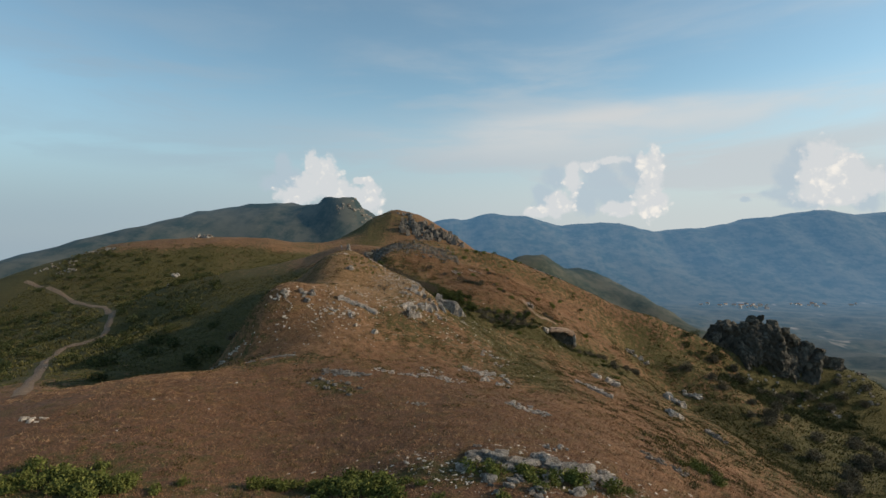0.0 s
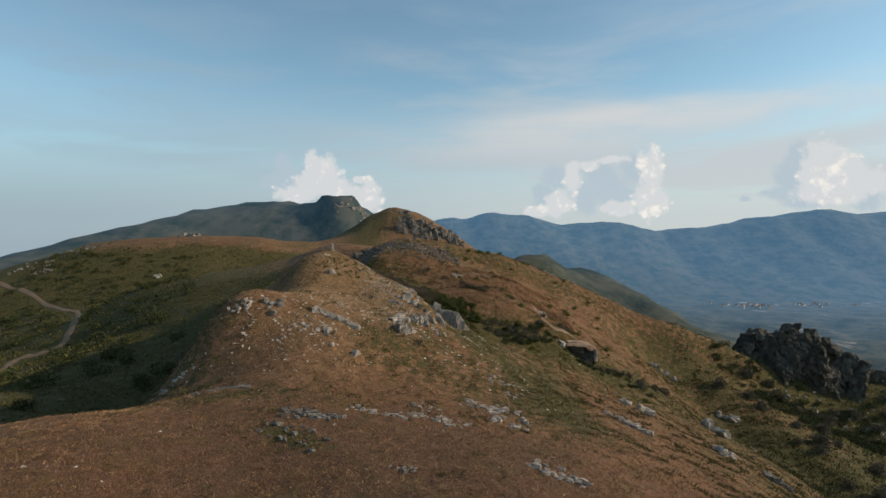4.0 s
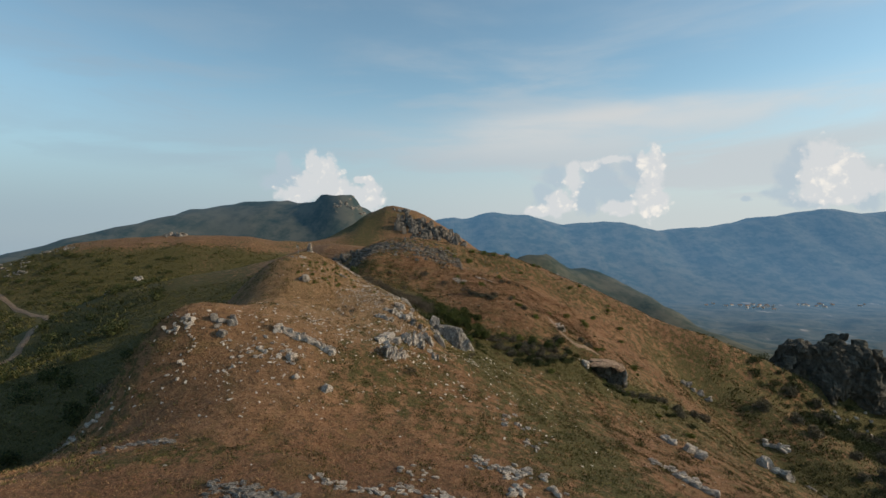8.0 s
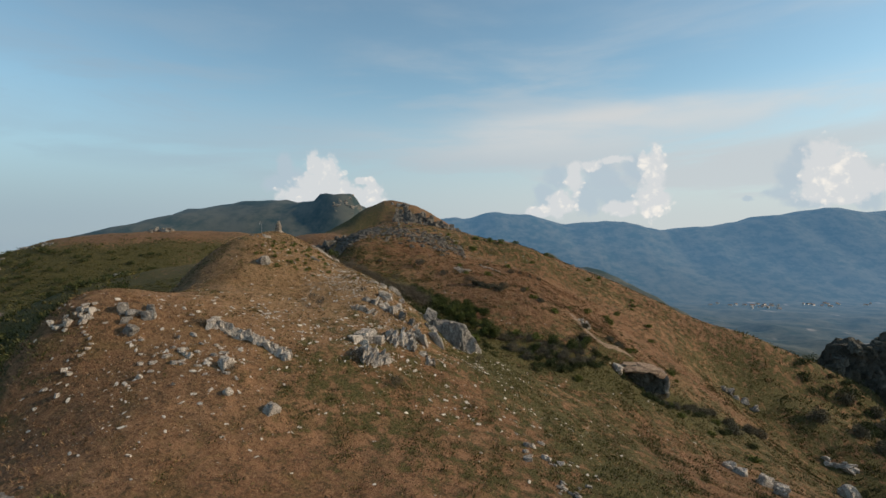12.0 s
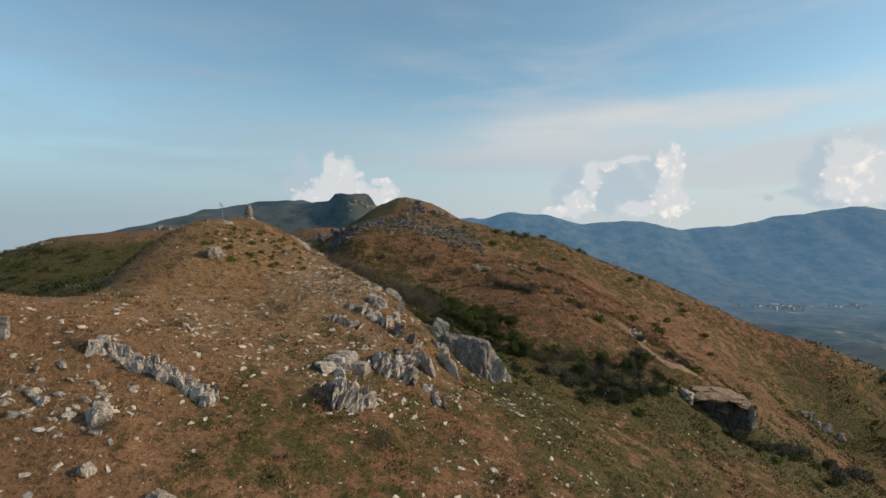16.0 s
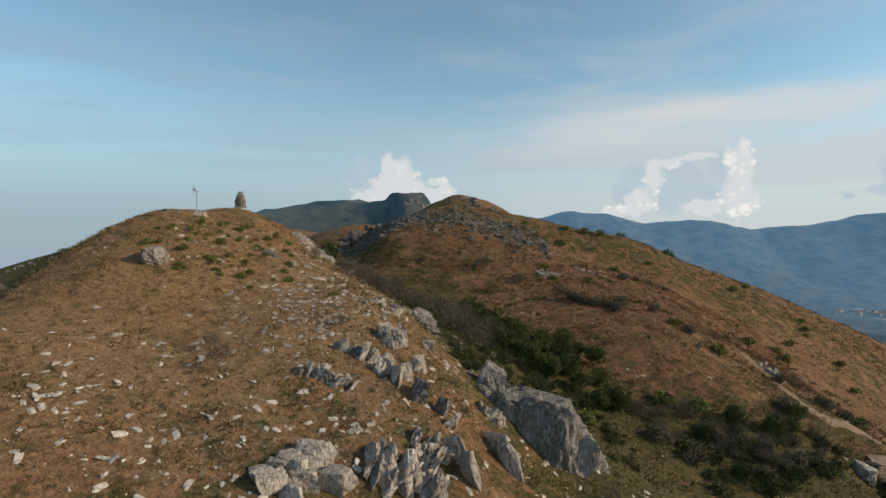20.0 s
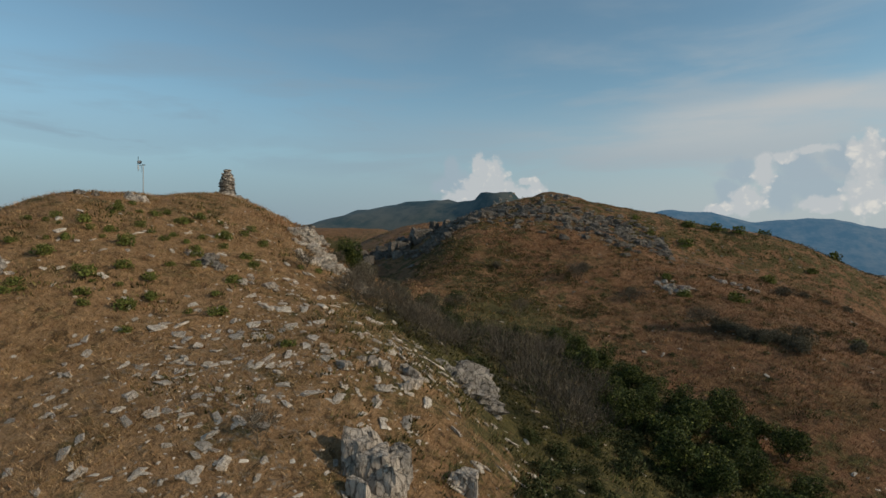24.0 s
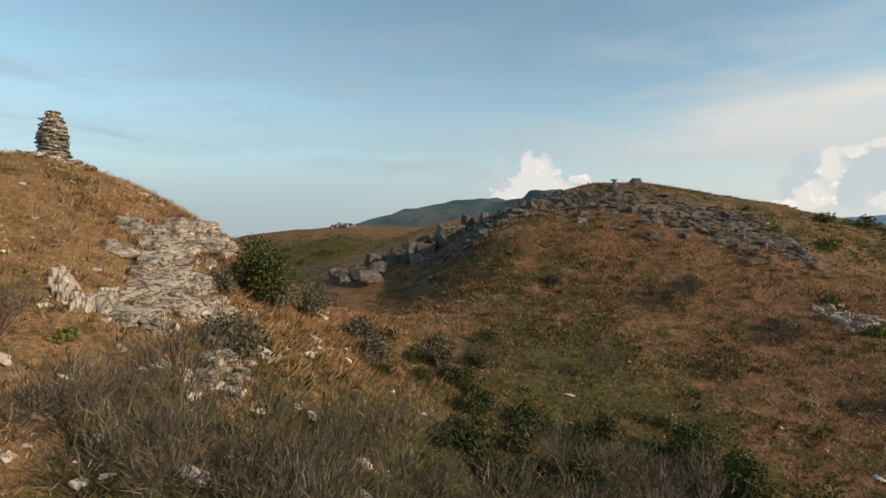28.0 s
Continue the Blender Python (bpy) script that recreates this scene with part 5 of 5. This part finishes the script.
def bare_bush(seed, tall, label):
    root = new("bare_bush")
    stems = new("branchwork", branch_mesh("branchwork", seed, 7, tall, 1.1, 4, 0.022, MAT_TWIG))
    rnd = random.Random(seed)
    lobes = [(rnd.uniform(-0.5, 0.5) * tall, rnd.uniform(-0.5, 0.5) * tall, tall * rnd.uniform(0.45, 0.8), tall * 0.4) for k in range(6)]
    twigs = new("twig_spray", triangle_mesh("twig_spray", thin_sprays(seed, lobes, 700, 0.34), MAT_TWIG))
    for ob in (stems, twigs):
        ob.parent = root
    tagged(twigs, kind="stuff")
    return tagged(root, label, "bush")


def thin_sprays(seed, lobes, n, long):
    rnd = np.random.default_rng(seed)
    lobes = np.asarray(lobes, float)
    pick = rnd.integers(0, len(lobes), n)
    d = rnd.normal(0, 1, (n, 3)) * [1, 1, 0.8]
    c = lobes[pick, :3] + d * lobes[pick, 3:4] * 0.45
    c[:, 2] = np.maximum(c[:, 2], 0.05)
    u = d * 0.5 + rnd.normal(0, 0.3, (n, 3)) + [0, 0, 0.9]
    u /= np.linalg.norm(u, axis=1)[:, None]
    v = np.cross(u, rnd.normal(0, 1, (n, 3)))
    v /= np.linalg.norm(v, axis=1)[:, None]
    s = long * rnd.uniform(0.6, 1.4, n)[:, None]
    return np.stack([c - v * 0.012, c + v * 0.012, c + u * s], 1).reshape(-1, 3)


def plant(kinds, spots, rnd, lo, hi, group):
    """Puts copies of the first plants of each kind on the ground."""
    for k, (x, y) in enumerate(spots):
        s = rnd.uniform(lo, hi)
        ob = copy_thing(kinds[k % len(kinds)], Matrix.Identity(4))
        ob.matrix_basis = Matrix.Translation((x, y, ground_at(x, y))) @ pose(0, 0, 0, 0, 0, rnd.uniform(0, 360)) @ Matrix.Diagonal((s, s, s * rnd.uniform(0.85, 1.15), 1))
        tagged(ob, group=group)


def scrub_cover(spots, rnd, lo, hi, leaves, leaf, label):
    """Many low bushes far from the walk, joined."""
    heap = []
    for k, (x, y) in enumerate(spots):
        s = rnd.uniform(lo, hi)
        lobes = [(rnd.uniform(-0.8, 0.8), rnd.uniform(-0.8, 0.8), rnd.uniform(0.2, 0.6), rnd.uniform(0.35, 0.6)) for j in range(6)]
        heap.append(leaf_cloud(900 + k, lobes, leaves, leaf) * s + [x, y, ground_at(x, y) - 0.05])
    triangles("scrub", np.vstack(heap), MAT_GORSE, label, category="scrub")


def drop_models(kinds):
    for root in kinds:
        for ob in (*root.children, root):
            bpy.data.objects.remove(ob)


def build_plants():
    rnd = random.Random(21)
    green = [shrub("evergreen_tree", 100 + k, 1.5, 2.6, 6200, 0.08, MAT_EVERGREEN, "dense dark evergreen shrub tree in the gully", "tree", 9) for k in range(4)]
    olive = [shrub("bush", 110 + k, 1.4, 1.05, 1700, 0.09, MAT_OLIVE, "dull olive bush on the grassy slope", "bush", 6) for k in range(4)]
    bare = [bare_bush(120 + k, 1.9, "leafless grey-brown bush with fine twigs") for k in range(4)]
    cushion = [shrub("cushion_plant", 130 + k, 0.55, 0.32, 420, 0.075, MAT_CUSHION, "low bright green cushion plant on dry ground", "plant", 6, 0.1) for k in range(3)]
    gully = [(-5.8, 172.5), (-3.9, 170.5), (-2.2, 168.4), (-0.3, 168.0), (-2.0, 162.0), (1.6, 167.6), (1.8, 163.4), (0.3, 161.2), (4.4, 166.7), (4.4, 163.1), (6.2, 165.4), (7.6, 164.3), (4.9, 160.6), (3.0, 160.2), (0.8, 157.6),
             (-5.0, 168.2), (-3.1, 165.3), (-0.5, 165.1), (2.6, 165.6), (5.6, 157.9), (7.8, 160.6), (8.8, 156.8), (7.2, 155.6), (2.6, 157.6), (-7.4, 174.0)]
    plant(green, gully, rnd, 0.75, 1.15, "evergreen trees in the gully")
    plant(green, [(21.2, 160.2), (17.4, 157.0), (27.3, 162.1), (29.0, 164.6), (25.2, 160.8), (-23.9, 166.6), (-24.5, 168.2)], rnd, 0.6, 0.9, "evergreen trees on the slope")
    plant(bare, [(-12.4, 162.1), (-10.2, 161.4), (-8.7, 163.9), (-6.4, 160.8), (-4.8, 158.4), (-7.2, 157.4), (-8.6, 159.2), (-3.6, 156.4), (-5.4, 154.8), (-6.2, 164.4), (-8.0, 167.0), (-10.6, 165.4), (-9.6, 169.2), (-4.2, 161.6), (-11.6, 167.6), (-7.0, 170.6)], rnd, 0.9, 1.35, "leafless bushes in the gully")
    plant(bare, [(-16.9, 155.9), (-16.4, 157.2), (-18.7, 157.7), (-15.9, 156.2), (-15.4, 158.8), (-17.3, 176.5), (-12.1, 181.4), (-17.6, 154.9), (-21.4, 155.6), (-15.4, 162.2), (-16.2, 160.6), (-14.4, 158.0), (-16.0, 154.6), (-17.9, 156.4), (-14.6, 156.0), (-13.6, 154.8), (-15.2, 157.2), (-13.0, 156.6), (-12.4, 158.4), (-13.8, 159.8), (-12.0, 155.4)], rnd, 0.65, 1.0, "leafless bushes under the cairn hill")
    plant(bare, [(19.2, 158.4), (23.4, 158.6), (16.6, 160.2), (13.0, 157.0), (24.8, 163.0), (20.4, 157.2), (21.8, 159.6), (25.4, 158.8), (26.6, 161.6), (18.0, 155.4), (22.6, 155.8), (15.0, 158.6), (28.0, 162.6), (30.2, 163.8), (-13.4, 139.4), (-11.8, 120.0), (-6.0, 117.6), (5.4, 137.0), (-24.0, 111.0), (-30.4, 117.6), (-18.6, 131.6), (-20.2, 133.4)], rnd, 0.5, 0.9, "leafless bushes on the slopes")
    plant(olive, [(18.3, 156.8), (22.0, 156.9), (26.9, 160.6), (16.6, 159.5), (41.6, 159.6), (44.4, 160.6), (48.9, 163.2), (52.6, 165.6), (57.5, 170.6), (37.6, 171.9), (13.0, 156.4), (10.9, 157.7), (28.6, 166.4), (20.0, 155.6), (15.4, 153.4), (21.6, 154.4), (31.0, 173.5), (36.3, 173.9), (38.7, 173.5), (12.1, 154.5), (14.4, 155.2), (17.6, 158.2), (19.4, 156.4), (20.8, 158.6), (23.0, 157.6), (24.4, 156.4), (25.8, 157.8), (27.4, 158.6), (29.4, 160.6), (43.0, 158.9), (46.2, 161.4), (50.8, 164.2), (54.6, 167.6), (60.4, 169.6)], rnd, 0.7, 1.25, "bushes round the overhanging boulder")
    plant(olive, [(-1.0, 194.8), (8.8, 181.4), (11.2, 181.8), (13.2, 182.4), (18.6, 184.6), (21.4, 177.4), (-6.8, 200.6), (12.4, 179.4), (20.6, 208.0), (23.6, 209.0), (26.2, 210.6), (18.0, 206.4), (-17.9, 198.4), (-19.9, 161.4), (-23.6, 164.2), (-23.8, 167.4), (-23.6, 169.8), (-22.0, 172.4), (-25.4, 173.0), (-20.6, 170.6), (-19.2, 174.4)], rnd, 0.65, 1.1, "bushes on the far slope")
    plant(olive, [(66, 172), (71, 176), (60, 166), (-62, 128), (-58, 118), (-70, 140)], rnd, 1.2, 2.2, "bushes down the flanks")
    plant(olive, [(118 + 4.6 * k + rnd.uniform(-3, 3), 217 + 0.03 * k * k + rnd.uniform(-6, 3)) for k in range(17)], rnd, 2.0, 3.6, "scrub at the foot of the crag")
    plant(olive, [(rnd.uniform(95, 175), rnd.uniform(120, 205)) for k in range(34)], rnd, 1.5, 3.0, "scrub on the steep flank")
    low = [(-29.5, 144.9), (-30.9, 148.4), (-28.0, 148.2), (-27.3, 150.3), (-26.6, 144.9), (-24.0, 148.9), (-25.0, 148.3), (-24.7, 146.6), (-23.9, 144.2), (-26.0, 146.3), (-23.6, 152.7), (-29.3, 150.8), (-30.1, 146.6), (-15.9, 145.0), (-28.5, 142.9), (-33.5, 147.1), (-26.4, 151.1), (-24.4, 155.8), (-31.6, 151.2), (-28.8, 153.4), (-26.0, 154.0), (-21.6, 149.0), (-20.4, 146.4), (-32.4, 144.2)]
    plant(cushion, low, rnd, 0.6, 1.2, "cushion plants on the cairn hill")
    plant(cushion, [(rnd.uniform(-34, -21), rnd.uniform(142, 158)) for k in range(46)], rnd, 0.35, 0.85, "cushion plants on the cairn hill")
    plant(bare, [(-7.0, 196.9), (-7.8, 197.4), (-1.1, 192.4), (-0.6, 193.0), (4.9, 184.2), (5.6, 184.0)], rnd, 0.7, 1.0, "bushes on the far slope")
    plant(olive, [(6.6, 183.5), (7.4, 183.2), (8.3, 182.2), (9.0, 181.6), (9.8, 180.9), (10.6, 181.0), (11.6, 180.8), (12.7, 181.0)], rnd, 0.7, 1.0, "bushes on the far slope")
    scrub = [shrub("scrub_bush", 140 + k, 1.5, 0.95, 1100, 0.12, MAT_GORSE, "low dark green scrub bush with small leaves", "bush", 7, 0.2) for k in range(3)]
    spots = []
    while len(spots) < 330:
        x, y = rnd.uniform(-330, -62), rnd.uniform(120, 470)
        if x < -60 - 0.45 * (y - 130) and off_way(np.float64(x), np.float64(y), TRACK, 5.0):
            spots.append((x, y))
    scrub_cover(spots, rnd, 1.6, 3.6, 420, 0.13, "dark green scrub over the western slope")
    gully_scrub = [(-21.0 + 24 * f + rnd.gauss(0, 2.6), 177 - 22 * f + rnd.gauss(0, 2.6)) for f in (k / 69 for k in range(70))]
    plant(scrub, gully_scrub, rnd, 0.35, 0.75, "low scrub in the gully")
    plant(scrub, [(rnd.uniform(-7, 10), rnd.uniform(142, 157)) for k in range(64)], rnd, 0.25, 0.65, "low scrub in the gully")
    plant(scrub, [(15 + 22 * f + rnd.gauss(0, 2.0), 153 + 9 * f + rnd.gauss(0, 2.2)) for f in (k / 33 for k in range(34))], rnd, 0.5, 1.0, "scrub beside the overhanging rock")
    plant(scrub, [(rnd.uniform(38, 60), rnd.uniform(156, 164)) for k in range(16)], rnd, 0.5, 0.9, "scrub beside the overhanging rock")
    scrub_cover([(rnd.uniform(-12, 48), rnd.uniform(172, 214)) for k in range(240)], rnd, 0.22, 0.55, 150, 0.16, "dark tussocks on the far grassy slope")
    scrub_cover([(114 + 66 * f + rnd.gauss(0, 4), 214 - 6 * f + rnd.gauss(0, 7)) for f in (k / 119 for k in range(120))], rnd, 1.2, 2.8, 480, 0.12, "dark scrub at the foot of the crag")
    drop_models(scrub)
    spots = []
    while len(spots) < 110:
        x, y = rnd.uniform(-62, 30), rnd.uniform(12, 30) if len(spots) < 60 else rnd.uniform(150, 250)
        if len(spots) >= 60:
            x = rnd.uniform(0, 60)
        spots.append((x, y))
    plant(cushion, spots, rnd, 1.4, 3.0, "heath clumps")
    for cx, cy, rx, ry, n in ((-45, 28, 5, 2.5, 26), (-37, 25, 3, 1.5, 8), (-20, 31, 4, 1.0, 10), (-12, 30, 4, 1.2, 14), (-8, 26, 4, 1.5, 10), (11, 28, 6, 1.5, 10), (43, 57, 2, 5, 10)):
        plant(cushion, [(cx + rnd.gauss(0, 0.6) * rx, cy + rnd.gauss(0, 0.6) * ry) for k in range(n)], rnd, 1.5, 3.2, "green shrubs on the near dome")
    drop_models(green + olive + bare + cushion)


build_plants()

# ---- track ----


def build_track(name, way, wide, lift, label):
    pts = []
    for k in range(len(way) - 1):
        p0, p1, p2, p3 = (Vector(way[max(0, min(len(way) - 1, k + j))]) for j in (-1, 0, 1, 2))
        for s in np.linspace(0, 1, 14, endpoint=False):
            pts.append(0.5 * (2 * p1 + (p2 - p0) * s + (2 * p0 - 5 * p1 + 4 * p2 - p3) * s * s + (3 * p1 - p0 - 3 * p2 + p3) * s**3))
    verts, faces = [], []
    for k, p in enumerate(pts):
        d = (pts[min(k + 1, len(pts) - 1)] - pts[max(k - 1, 0)]).normalized()
        side = Vector((-d.y, d.x))
        for j in range(5):
            q = p + side * (j - 2) * wide * (1 + 0.2 * math.sin(k * 0.7))
            verts.append((q.x, q.y, ground_at(q.x, q.y) + lift * (1 - 0.34 * abs(j - 2))))
        if k:
            a = (k - 1) * 5
            faces += [(a + j, a + j + 1, a + j + 6, a + j + 5) for j in range(4)]
    tagged(new(name, mesh_from(name, verts, faces, [MAT_TRACK])), label, name, kind="structure")


build_track("road", TRACK, 0.8, 0.35, "pale dirt track winding up the green slope")
build_track("path", FOOTPATH, 0.30, 0.08, "trodden tan footpath above an overhanging rock")

# ---- far valley ----


def build_village():
    rnd = random.Random(31)
    for k in range(40):
        cx, cy = ((1500, 2950), (1620, 2900), (2050, 3050))[k % 3]
        x, y = cx + rnd.gauss(0, 90), cy + rnd.gauss(0, 60)
        w, d, h = rnd.uniform(8, 22), rnd.uniform(8, 14), rnd.uniform(5, 9)
        root = new("house")
        root.location = (x, y, ground_at(x, y) - 0.5)
        root.rotation_euler = (0, 0, rnd.uniform(0, 3.1))
        part("walls", _box(0, 0, h / 2, w, d, h, 0.1), MAT_PLASTER, root)
        bm = bmesh.new()
        vs = [bm.verts.new(c) for c in ((-w / 2 - 0.5, -d / 2 - 0.5, h), (w / 2 + 0.5, -d / 2 - 0.5, h), (w / 2 + 0.5, d / 2 + 0.5, h), (-w / 2 - 0.5, d / 2 + 0.5, h), (-w / 2, 0, h + 2.6), (w / 2, 0, h + 2.6))]
        for f in ((0, 1, 5, 4), (2, 3, 4, 5), (0, 4, 3), (1, 2, 5), (3, 2, 1, 0)):
            bm.faces.new([vs[j] for j in f])
        part("roof", bm, MAT_TILES, root)
        tagged(root, "small pale house in the hazy valley", "house", "houses of the far village")


build_village()
